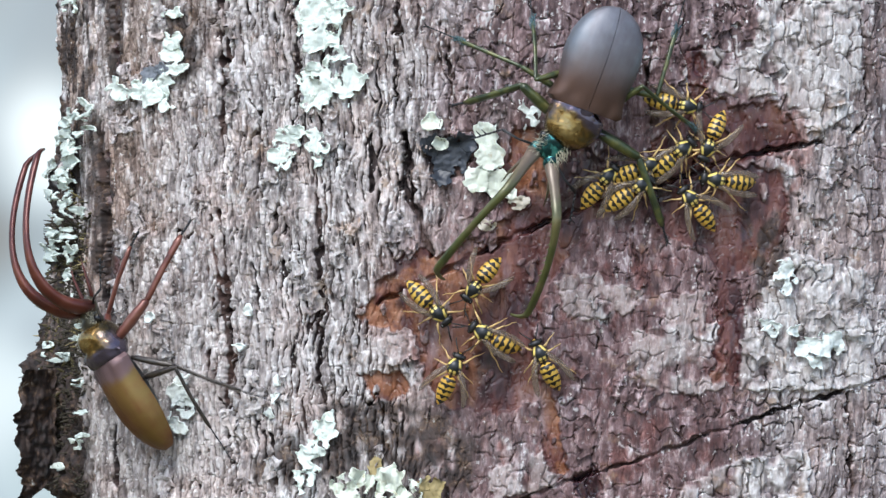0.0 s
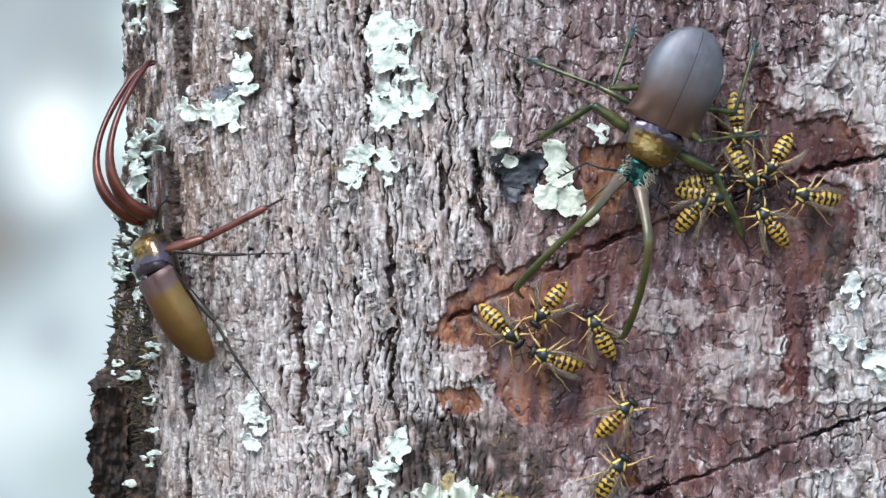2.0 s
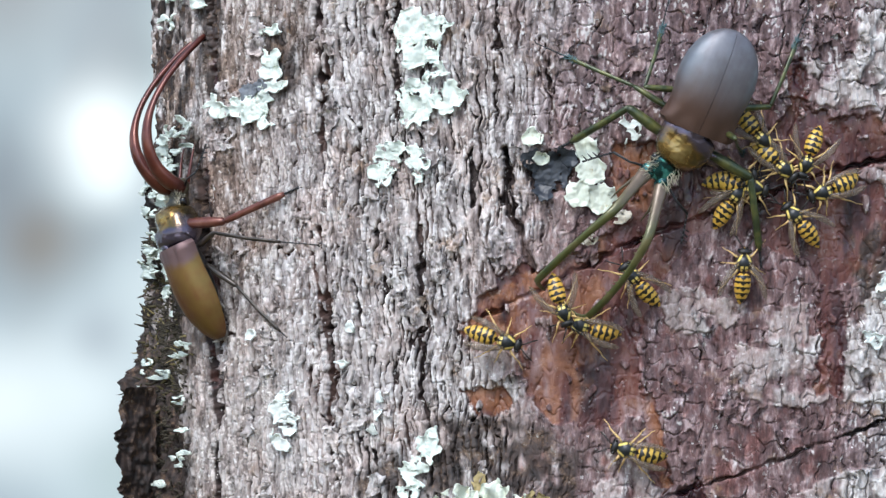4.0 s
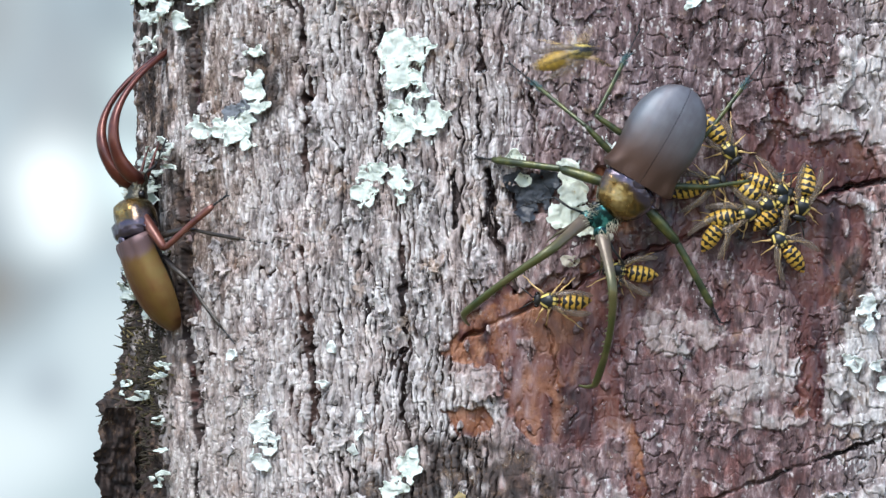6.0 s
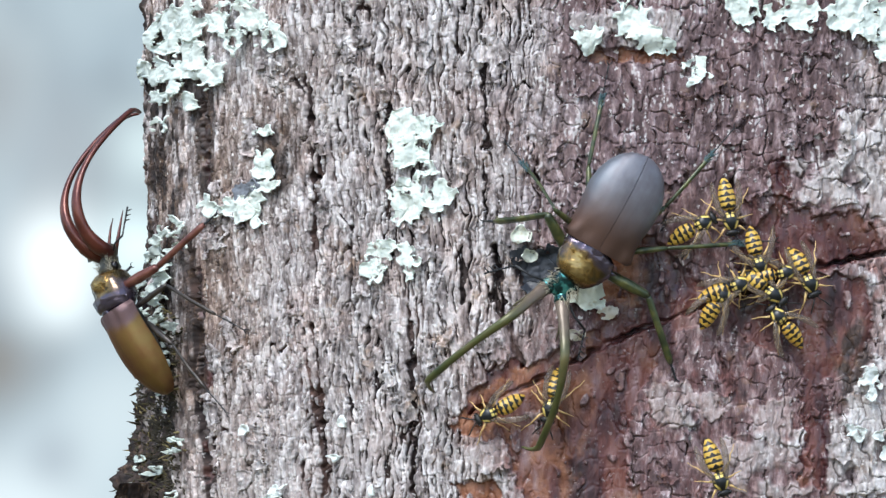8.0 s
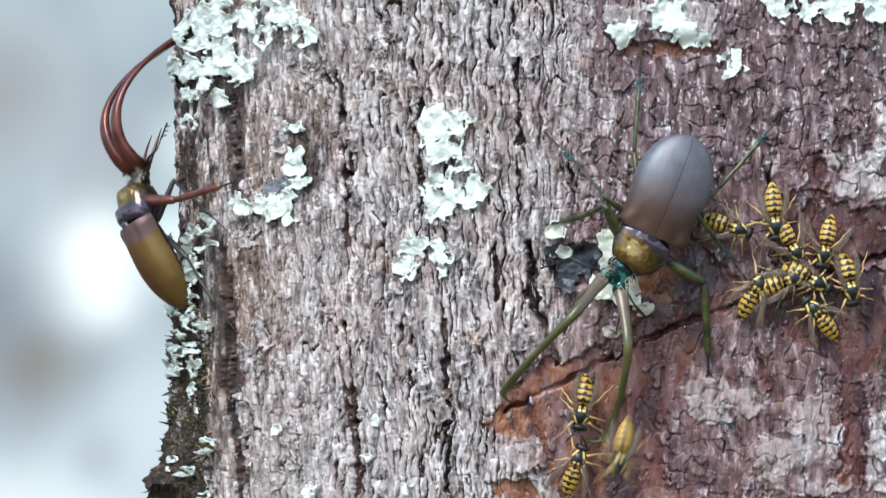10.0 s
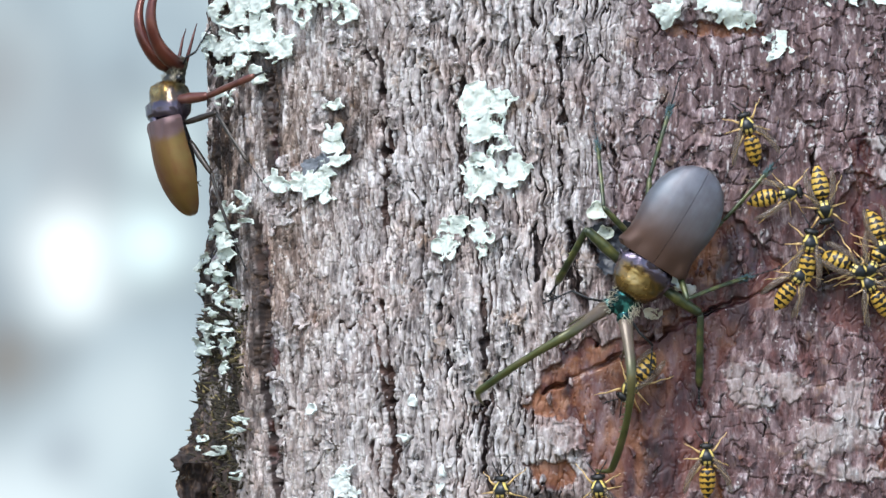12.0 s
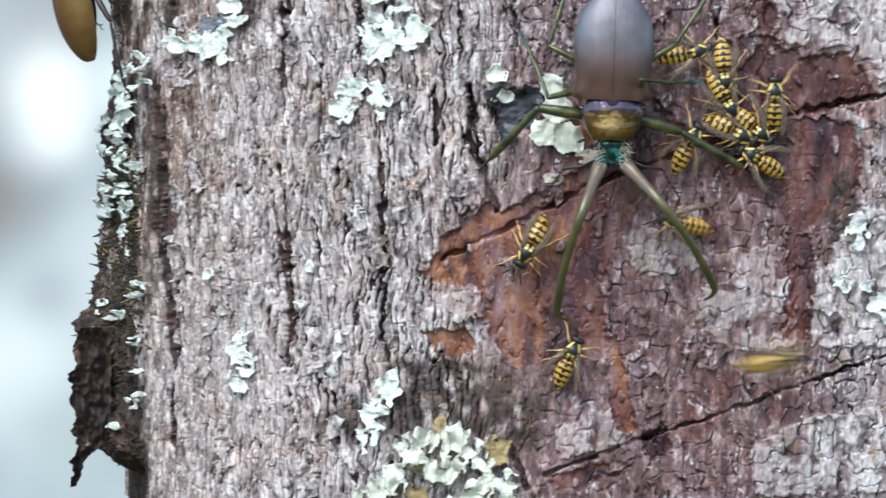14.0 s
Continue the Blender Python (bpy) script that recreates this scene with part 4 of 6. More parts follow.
# ---- lichens: lobed sheets that lie on the bark, their rims lifted ----
def lichen(label, discs, material, seed, step=0.20, ragged=1.0, lift=0.45, torn=0.42, name="lichen", category="lichen", tall=1.0, owner=None, fold=0.0):
    """Discs (x, z, r) in mm melt into one ragged sheet. With an owner the sheets become its parts, of that name."""
    if owner:
        base, at = owner, np.zeros((1, 3))
    else:
        base = new(name)
        at, _ = on_bark(np.mean([d[0] for d in discs]), np.mean([d[1] for d in discs]))
        base.location = at[0]
        tagged(base, label, category)
    xs = np.arange(min(d[0] - 1.2 * d[2] - 0.9 for d in discs), max(d[0] + 1.2 * d[2] + 0.9 for d in discs), step)
    zs = np.arange(min(d[1] - tall * d[2] - 1.6 for d in discs), max(d[1] + tall * d[2] + 1.6 for d in discs), step)
    X, Z = np.meshgrid(xs, zs)

    def field(x, z):
        f = np.full(x.shape, -9.0)
        x, z = x + 0.8 * ragged * perlin(x / 1.7, z / 1.7, seed + 12), z + 0.8 * ragged * perlin(x / 1.7, z / 1.7, seed + 13)
        for cx, cz, r in discs:
            f = np.maximum(f, r - np.hypot(x - cx, (z - cz) / tall))
        f = f + ragged * (1.3 * perlin(x / 3.2, z / 3.2, seed) + 0.95 * perlin(x / 1.6, z / 1.6, seed + 1) + 0.50 * perlin(x / 0.8, z / 0.8, seed + 2))
        holes = smooth(perlin(x / 2.3, z / 2.3, seed + 3) + 0.3 * perlin(x / 0.9, z / 0.9, seed + 6), torn, torn + 0.12)
        return f - 3.0 * holes

    f = field(X, Z)
    lobes = np.argmax([r - np.hypot(X + 0.8 * perlin(X / 2, Z / 2, seed + 8) - cx, (Z + 0.8 * perlin(X / 2, Z / 2, seed + 9) - cz) / tall) for cx, cz, r in discs], axis=0)
    if owner:
        lobes[:] = 0
    proud = [0.0003 * (1 + 3 * fold) * ((k * 0.618) % 1.0) for k in range(len(discs))]
    e = 0.05
    gx, gz = (field(X + e, Z) - f) / e, (field(X, Z + e) - f) / e
    g2 = np.maximum(gx * gx + gz * gz, 0.3)
    move = np.where(f < 0, -f, 0) / g2
    mx, mz = np.clip(gx * move, -step * 0.9, step * 0.9), np.clip(gz * move, -step * 0.9, step * 0.9)
    x, z = X + mx, Z + mz
    up = lift + 0.7 * smooth(1.0 - f, 0, 1.0) * (0.45 + 1.0 * perlin(X / 2.4, Z / 2.4, seed + 4)) + 0.22 * perlin(X / 1.9, Z / 1.9, seed + 5) + 0.10 * perlin(X / 0.7, Z / 0.7, seed + 10) + 2.4 * fold * np.abs(perlin(X / 2.9, Z / 4.6, seed + 11))
    s = girth_at(x / 1000)
    y, nx, ny = round_at(x / 1000)
    h, _, pale, _, right, wet, _, chips, *_ = bark(x, z, s)
    pad = np.pad(h, 4, "edge")
    soft = np.mean([pad[4 + a:4 + a + h.shape[0], 4 + b:4 + b + h.shape[1]] for a in (-4, -2, 0, 2, 4) for b in (-4, -2, 0, 2, 4)], axis=0)
    d = (np.maximum((0.8 if owner else 0.15) * h + (0.2 if owner else 0.85) * soft + 0.3, soft * 0.6 - 0.2) + np.maximum(up, 0.08)) / 1000
    P = np.stack([x / 1000 + nx * d, y + ny * d, z / 1000 + HIGH], -1) - at[0]
    N = np.stack([nx, ny, 0 * nx], -1)
    keep = (f[:-1, :-1] > 0).astype(int) + (f[1:, :-1] > 0) + (f[:-1, 1:] > 0) + (f[1:, 1:] > 0) >= 2
    mark = np.zeros(keep.shape, int)
    count = 0
    for j0, i0 in zip(*np.nonzero(keep)):
        if mark[j0, i0]:
            continue
        count += 1
        stack, cells = [(j0, i0)], []
        mark[j0, i0] = count
        while stack:
            j, i = stack.pop()
            cells.append((j, i))
            for jj, ii in ((j + 1, i), (j - 1, i), (j, i + 1), (j, i - 1)):
                if 0 <= jj < keep.shape[0] and 0 <= ii < keep.shape[1] and keep[jj, ii] and not mark[jj, ii] and lobes[jj, ii] == lobes[j0, i0]:
                    mark[jj, ii] = count
                    stack.append((jj, ii))
        if len(cells) < 9:
            continue
        index, verts, rim, tint, light, damp, shade, faces, edges = {}, [], [], [], [], [], [], [], {}

        def vert(j, i):
            if (j, i) not in index:
                index[j, i] = len(verts)
                verts.append(P[j, i] + N[j, i] * proud[lobes[j0, i0]]), rim.append(max(f[j, i], 0.0)), tint.append(right[j, i]), light.append(pale[j, i]), damp.append(wet[j, i]), shade.append(chips[j, i])
            return index[j, i]

        for j, i in cells:
            q = [vert(j, i), vert(j, i + 1), vert(j + 1, i + 1), vert(j + 1, i)]
            faces.append(q)
            for a, b in zip(q, q[1:] + q[:1]):
                edges[a, b] = edges.get((a, b), 0) + 1
        normal = N[cells[0][0], cells[0][1]]
        low = {}
        for a, b in [k for k in edges if (k[1], k[0]) not in edges]:
            for v in (a, b):
                if v not in low:
                    low[v] = len(verts)
                    verts.append(verts[v] - normal * 0.00045), rim.append(0.3), tint.append(tint[v]), light.append(0.0), damp.append(damp[v]), shade.append(shade[v])
            faces.append([b, a, low[a], low[b]])
        lobe = new(name if owner else "lobe", grid_mesh("lobe", verts, faces, material, {"rim": rim, "mauve": tint, "pale": light, "wet": damp, "tone": shade}))
        lobe.parent = base
    return base


for k, (label, discs) in enumerate(LICHENS):
    grow = 1.22 if "dense" in label else 1.25 if "high on" in label or "wide pale" in label else 1.14 if "ruffled" in label else 1.0
    discs = [(x, z, r * grow) for x, z, r in discs]
    coat = LICHEN_YELLOW if "yellow" in label or "strip" in label else OCHRE if "ochre" in label else FLAKE if "flake" in label else LICHEN_WHITE if "white" in label else LICHEN
    flake = "flake" in label
    lichen(label, discs, coat, 40 + 7 * k, 0.16 if flake else 0.20, 0.35 if flake else 0.6 if discs[0][2] < 1.2 or "strip" in label else 1.0, 1.5 if "ruffled" in label else 1.0 if "dense" in label else 0.45, 0.30 if "ruffled" in label else 0.34 if "dense" in label else 0.8 if "strip" in label or "torn" in label else 0.46, name="bark_flake" if flake else "lichen", category="bark flake" if flake else "lichen", fold=1.0 if "ruffled" in label else 0.25)
for k, discs in enumerate(EDGE):
    for i in range(0, len(discs), 3):
        lichen("pale green leafy lichen along the trunk's flank", [(x, z, r * (0.9 if z > -12 else 0.7)) for x, z, r in discs[i:i + 3]], LICHEN_GREY, 200 + 7 * k + 3 * i, 0.18, 1.3, 1.4, 0.12, fold=0.8)

# loose plates of bark, proud of the trunk
rnd = random.Random(21)
for k in range(120):
    px, pz = rnd.uniform(-44, 108), rnd.uniform(-62, 66)
    flat = px > 14
    big = rnd.uniform(1.4, 3.2) if flat else rnd.uniform(0.8, 1.7)
    spot = bark(np.array([px]), np.array([pz]), girth_at(np.array([px / 1000])))
    if spot[1][0] < 0.3 and spot[0][0] > -1.2:
        lichen("", [(px, pz, big), (px + rnd.uniform(-1, 1) * big * 0.6, pz + rnd.uniform(-1, 1) * big, big * 0.7)], BARK, 500 + 3 * k, 0.22, 0.9, 0.25, 0.5, "bark_plate", "", 1.2 if flat else 2.6, trunk)

# grey crusts in two hollows of the bark
lichen("smooth black grey crust in a hollow", [(24.8, 15.0, 4.0), (21.8, 17.2, 2.4), (27.6, 17.4, 2.4), (23.8, 11.6, 2.0)], HOLLOW, 300, 0.2, 0.6, 0.5, name="crust", category="crust")
lichen("smooth slate grey crust beside pale lichen", [(-35.5, 32.4, 1.9), (-33.2, 33.2, 1.5)], plain("slate_crust", (0.20, 0.22, 0.25), 0.6), 310, 0.2, 0.5, 0.9, name="crust", category="crust")


# a torn strip of dead bark that hangs from the flank
def build_flap():
    verts, faces, rows, cols = [], [], 130, 34
    for back in (0, 1):
        for j in range(rows + 1):
            t = j / rows
            z = -29.0 - 33.0 * t
            left = -65.6 + 0.5 * t - 2.0 * (1 - smooth(t, 0.0, 0.12)) * -1 + 1.5 * float(perlin(t * 4.3, 0.3, 70)) + 1.3 * float(perlin(t * 10.0, 0.3, 71)) + 0.9 * float(perlin(t * 27.0, 0.7, 77)) * float(perlin(t * 5.0, 2.7, 78) + 0.5) + 0.35 * float(perlin(t * 60.0, 0.2, 79))
            right = -57.5 - 6.6 * float(smooth(t, 0.62, 0.95)) + 0.9 * float(perlin(t * 9.0, 4.3, 72)) * float(smooth(t, 0.5, 0.7)) + 0.4 * float(perlin(t * 24.0, 4.3, 73))
            right = max(right, left + 0.5 * (1.05 - t))
            for i in range(cols + 1):
                u = i / cols
                x = left + (right - left) * u
                out = 2.2 * float(perlin(x / 3.0, z / 6.0, 74)) + 1.3 * float(perlin(x / 1.1, z / 2.0, 75)) + 0.25 * float(perlin(x / 0.7, z / 1.1, 76)) + 5.0 * (1 - u) * (1 - u)
                verts.append((x / 1000, 0.056 + (-out + (1.1 if back else 0.0)) / 1000, HIGH + z / 1000))
    n, half = cols + 1, (rows + 1) * (cols + 1)
    for j in range(rows):
        for i in range(cols):
            a = j * n + i
            faces.append((a + n, a + n + 1, a + 1, a))
            faces.append((half + a, half + a + 1, half + a + n + 1, half + a + n))
        for a, b in ((j * n, (j + 1) * n), ((j + 1) * n + cols, j * n + cols)):
            faces.append((a, b, half + b, half + a)[::-1])
    for i in range(cols):
        faces.append((i, i + 1, half + i + 1, half + i))
        a = rows * n + i
        faces.append((a + 1, a, half + a, half + a + 1))
    mesh = grid_mesh("bark_flap", verts, faces, BARK, {"crust": [1.0] * len(verts)})
    return tagged(new("bark_flap", mesh), "dark torn strip of dead bark hanging at the trunk's flank", "bark")


build_flap()


# ---- moss tufts on the left flank ----
def moss(label, z_low, z_high, clumps, material, seed, long, wide=1.6):
    """Tufts of short curled shoots, thick in clumps."""
    rnd = random.Random(seed)
    bm = bmesh.new()
    spots = []
    for _ in range(clumps):
        cx, cz = rnd.uniform(-60.0, -50.5), rnd.uniform(z_low, z_high)
        size = rnd.uniform(0.4, 1.3)
        for _ in range(rnd.randint(6, 22)):
            spots.append((min(cx + rnd.gauss(0, wide * 0.5) * size, -47), cz + rnd.gauss(0, wide) * size, size))
    places, normals = on_bark([max(p[0], -60.0) for p in spots], [p[1] for p in spots], -0.4)
    for at, n, (_, _, big) in zip(places, normals, spots):
        way = (Vector(n) * rnd.uniform(0.2, 1.2) + Vector((rnd.uniform(-1.2, 0.5), rnd.uniform(-0.9, 0.6), rnd.uniform(-0.9, 1.0)))).normalized()
        size = long * big * rnd.uniform(0.3, 1.2) / 1000
        bend = Vector((rnd.uniform(-1, 1), rnd.uniform(-1, 1), rnd.uniform(-0.6, 1)))
        pts = [Vector(at) + way * size * q + bend * size * 0.5 * q * q for q in (0, 0.35, 0.7, 1)]
        r = rnd.uniform(0.6, 1.3)
        add_tube(bm, pts, [0.00022 * r, 0.0003 * r, 0.0002 * r, 0.00004], 4)
    ob = part("moss", bm, material, None)
    return tagged(ob, label, "moss", kind="stuff")


moss("short olive moss tufts on the trunk's flank", -34, 4, 60, MOSS, 3, 1.3)
moss("dark dried moss on a bark ridge", -55, 6, 190, MOSS_DARK, 4, 1.9)
moss("pale dry moss shoots on the trunk's flank", -30, 20, 10, plain("dry_moss", (0.32, 0.26, 0.12), 0.9), 5, 1.8)
for k in range(6):
    rnd = random.Random(70 + k)
    cx, cz = rnd.uniform(-57.5, -49), -20 - 6.0 * k + rnd.uniform(-1.5, 1.5)
    lichen("grey white lichen crumbs on a dark mossy ridge", [(cx + rnd.uniform(-1.5, 1.5), cz + rnd.uniform(-1.6, 1.6), rnd.uniform(0.25, 0.55)) for _ in range(6)], LICHEN_GREY, 400 + 5 * k, 0.2, 0.7, 1.0)


# ---- ground, and the wood far behind: a glowing sheet with painted blur ----
def build_ground():
    r = np.concatenate([np.linspace(0.0, 6, 60), np.geomspace(6.5, 900, 40)])
    a = np.linspace(0, 2 * np.pi, 97)[:-1]
    R, A = np.meshgrid(r, a)
    X, Y = R * np.cos(A), R * np.sin(A)
    Z = 0.05 * perlin(X / 0.9, Y / 0.9, 60) * np.clip(R / 2, 0, 1) + 0.015 * perlin(X / 0.15, Y / 0.15, 61) * (R < 8)
    n, m = len(r), len(a)
    i, j = np.meshgrid(np.arange(n - 1), np.arange(m))
    p, q = j * n + i, ((j + 1) % m) * n + i
    faces = np.stack([p, p + 1, q + 1, q], -1).reshape(-1, 4)
    g = Nodes("leaf_litter")
    tone = g.ramp(g.noise(9, 6, 0.65), [(0.3, (0.05, 0.035, 0.02)), (0.5, (0.11, 0.085, 0.04)), (0.7, (0.09, 0.11, 0.035))])
    g.bump(g.noise(60, 4), 0.6, 0.02)
    return tagged(new("ground", grid_mesh("ground", np.stack([X, Y, Z], -1).reshape(-1, 3), faces, g.done(tone, 0.95))), "brown leaf litter and grass on the woodland floor", "ground", kind="structure")


def build_backdrop():
    n = Nodes("painted_glowing_wood")
    x, y, z = n.xyz(n.co.outputs["Object"])
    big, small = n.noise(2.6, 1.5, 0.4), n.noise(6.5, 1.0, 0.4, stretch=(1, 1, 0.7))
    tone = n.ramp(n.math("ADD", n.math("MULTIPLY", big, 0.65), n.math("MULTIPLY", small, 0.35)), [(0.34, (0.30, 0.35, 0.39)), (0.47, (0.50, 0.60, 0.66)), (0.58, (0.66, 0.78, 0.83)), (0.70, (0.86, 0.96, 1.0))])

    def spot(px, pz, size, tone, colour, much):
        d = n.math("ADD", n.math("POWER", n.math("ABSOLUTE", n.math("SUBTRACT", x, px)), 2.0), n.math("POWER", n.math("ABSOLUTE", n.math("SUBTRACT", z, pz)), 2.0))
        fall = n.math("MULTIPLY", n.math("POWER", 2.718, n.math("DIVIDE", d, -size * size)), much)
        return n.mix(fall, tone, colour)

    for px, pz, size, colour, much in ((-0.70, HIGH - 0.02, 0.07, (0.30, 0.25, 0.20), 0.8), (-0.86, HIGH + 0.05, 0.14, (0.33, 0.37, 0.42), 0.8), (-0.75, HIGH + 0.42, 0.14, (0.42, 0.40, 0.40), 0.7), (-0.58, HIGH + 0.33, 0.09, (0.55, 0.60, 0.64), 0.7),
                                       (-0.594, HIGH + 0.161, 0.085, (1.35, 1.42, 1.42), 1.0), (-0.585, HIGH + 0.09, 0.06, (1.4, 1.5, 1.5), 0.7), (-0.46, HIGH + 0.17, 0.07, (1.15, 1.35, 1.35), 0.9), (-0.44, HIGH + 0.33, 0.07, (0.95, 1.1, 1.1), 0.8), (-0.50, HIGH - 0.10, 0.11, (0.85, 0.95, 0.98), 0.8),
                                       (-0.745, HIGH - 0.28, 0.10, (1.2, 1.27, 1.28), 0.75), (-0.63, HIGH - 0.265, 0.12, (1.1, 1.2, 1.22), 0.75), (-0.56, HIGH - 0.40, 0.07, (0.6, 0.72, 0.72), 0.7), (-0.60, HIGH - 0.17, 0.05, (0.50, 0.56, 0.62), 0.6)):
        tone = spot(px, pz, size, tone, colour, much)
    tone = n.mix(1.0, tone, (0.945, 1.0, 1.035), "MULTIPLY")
    # the sheet gives off its painted brightness and sky gaps itself
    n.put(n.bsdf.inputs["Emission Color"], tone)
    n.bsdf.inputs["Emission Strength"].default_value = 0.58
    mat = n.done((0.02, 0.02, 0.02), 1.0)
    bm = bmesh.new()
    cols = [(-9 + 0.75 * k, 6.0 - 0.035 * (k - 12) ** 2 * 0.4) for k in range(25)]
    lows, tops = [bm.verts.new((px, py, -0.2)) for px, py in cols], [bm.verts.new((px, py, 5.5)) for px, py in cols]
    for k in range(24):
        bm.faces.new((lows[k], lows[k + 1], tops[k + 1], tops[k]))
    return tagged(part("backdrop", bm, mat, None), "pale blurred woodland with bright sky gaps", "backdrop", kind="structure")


build_ground()
build_backdrop()


# ---- insects: y to the head, z to the back, in metres ----
MM = 0.001


def mm(points):
    return [(x * MM, y * MM, z * MM) for x, y, z in points]


def rings_mm(rows):
    return [tuple(v * MM for v in r) for r in rows]


def build_wasp(curl, fan, stance):
    """A wasp; curl bends its abdomen down and aside, fan spreads the wings, stance moves the legs."""
    wasp = tagged(new("wasp"), "yellow and black banded wasp on the bark", "wasp", "wasps feeding on the trunk")
    part("abdomen", loft(rings_mm([(0.35, 0.35, 0.35, 0.35, 0, 0.1), (-0.1, 1.15, 1.0, 0.9, 0, 0.1), (-0.5, 1.55, 1.35, 1.1, 0, 0.1), (-1.3, 1.75, 1.55, 1.2, 0, 0.05), (-1.42, 1.72, 1.5, 1.2, 0, 0.05), (-2.6, 1.85, 1.65, 1.25, 0, 0), (-2.75, 1.8, 1.6, 1.25, 0, 0), (-3.9, 1.7, 1.5, 1.2, 0, -0.05),
                                   (-4.05, 1.62, 1.44, 1.15, 0, -0.05), (-5.1, 1.35, 1.15, 1.0, 0, -0.15), (-5.25, 1.25, 1.08, 0.95, 0, -0.15), (-6.2, 0.8, 0.7, 0.65, 0, -0.3), (-6.8, 0.35, 0.3, 0.3, 0, -0.4), (-7.1, 0.08, 0.08, 0.08, 0, -0.45)]), 20, curl * MM), W_BANDS, wasp, "yellow abdomen with black bands")
    part("thorax", loft(rings_mm([(0.45, 0.4, 0.4, 0.4, 0, 0.15), (0.8, 1.1, 0.95, 0.9, 0, 0.2), (1.6, 1.6, 1.4, 1.15, 0, 0.25), (2.6, 1.75, 1.55, 1.2, 0, 0.25), (3.5, 1.55, 1.25, 1.05, 0, 0.2), (4.1, 0.9, 0.75, 0.75, 0, 0.1), (4.35, 0.4, 0.35, 0.35, 0, 0.05)]), 16), W_THORAX, wasp, "black thorax with yellow marks")
    head = part("head", loft(rings_mm([(4.2, 0.5, 0.5, 0.5, 0, 0), (4.45, 1.35, 0.85, 0.9, 0, -0.1), (4.9, 1.6, 1.0, 1.1, 0, -0.15), (5.35, 1.35, 0.85, 1.1, 0, -0.25), (5.65, 0.7, 0.5, 0.8, 0, -0.4)]), 14), W_BLACK, wasp)
    part("face", ball((0, 5.35 * MM, -0.6 * MM), (0.75 * MM, 0.42 * MM, 0.6 * MM)), W_YELLOW, head)
    for side in (-1, 1):
        part("eye", ball((side * 1.22 * MM, 5.0 * MM, -0.1 * MM), (0.42 * MM, 0.5 * MM, 0.8 * MM)), EYE, head)
        part("antenna", tube(mm([(side * 0.35, 5.5, 0.1), (side * 0.7, 6.2, 0.5), (side * 1.3, 7.0, 0.4), (side * 1.9, 7.9, -0.1), (side * 2.2, 8.5, -0.7)]), [0.13 * MM, 0.13 * MM, 0.16 * MM, 0.16 * MM, 0.1 * MM], 6), W_BLACK, wasp)
        bm = bmesh.new()
        turn = radians(fan)
        outline = [(0.9, 2.9), (1.9, 1.6), (2.9, -0.6), (3.4, -3.2), (3.3, -5.4), (2.8, -6.4), (2.3, -5.6), (2.0, -3.4), (1.6, -1.2), (1.0, 1.0)]
        outline = [(0.9 + (x - 0.9) * math.cos(turn) - (y - 2.9) * math.sin(turn), 2.9 + (x - 0.9) * math.sin(turn) + (y - 2.9) * math.cos(turn)) for x, y in outline]
        tops = [bm.verts.new((side * x * MM, y * MM, (1.35 - 0.10 * abs(y - 2.9) + 0.06) * MM)) for x, y in outline]
        lows = [bm.verts.new((side * x * MM, y * MM, (1.35 - 0.10 * abs(y - 2.9)) * MM)) for x, y in outline]
        for k in range(1, 5):
            for row in (tops, lows):
                a, b, c, d = row[k - 1], row[k], row[9 - k], row[(10 - k) % 10]
                bm.faces.new((a, b, c, d))
        for k in range(10):
            bm.faces.new((tops[k], tops[(k + 1) % 10], lows[(k + 1) % 10], lows[k]))
        bmesh.ops.recalc_face_normals(bm, faces=bm.faces)
        part("wing", bm, W_WING, wasp, "smoky folded wing")
        for y, reach, back in ((3.3, 3.2, 2.2 + stance * side), (2.2, 3.5, -0.6 - 0.9 * stance * side), (1.3, 3.7, -3.2 + 0.8 * stance * side)):
            part("leg", tube(mm([(side * 0.8, y, -0.6), (side * 1.9, y + 0.35 * back, 0.35), (side * (reach - 0.6), y + 0.7 * back, 0.1), (side * reach, y + back, -1.9), (side * (reach + 0.9), y + 1.25 * back, -2.5), (side * (reach + 1.5), y + 1.55 * back, -2.6)]),
                              [0.27 * MM, 0.27 * MM, 0.17 * MM, 0.14 * MM, 0.10 * MM, 0.07 * MM], 6), W_LEG, wasp)
    return wasp


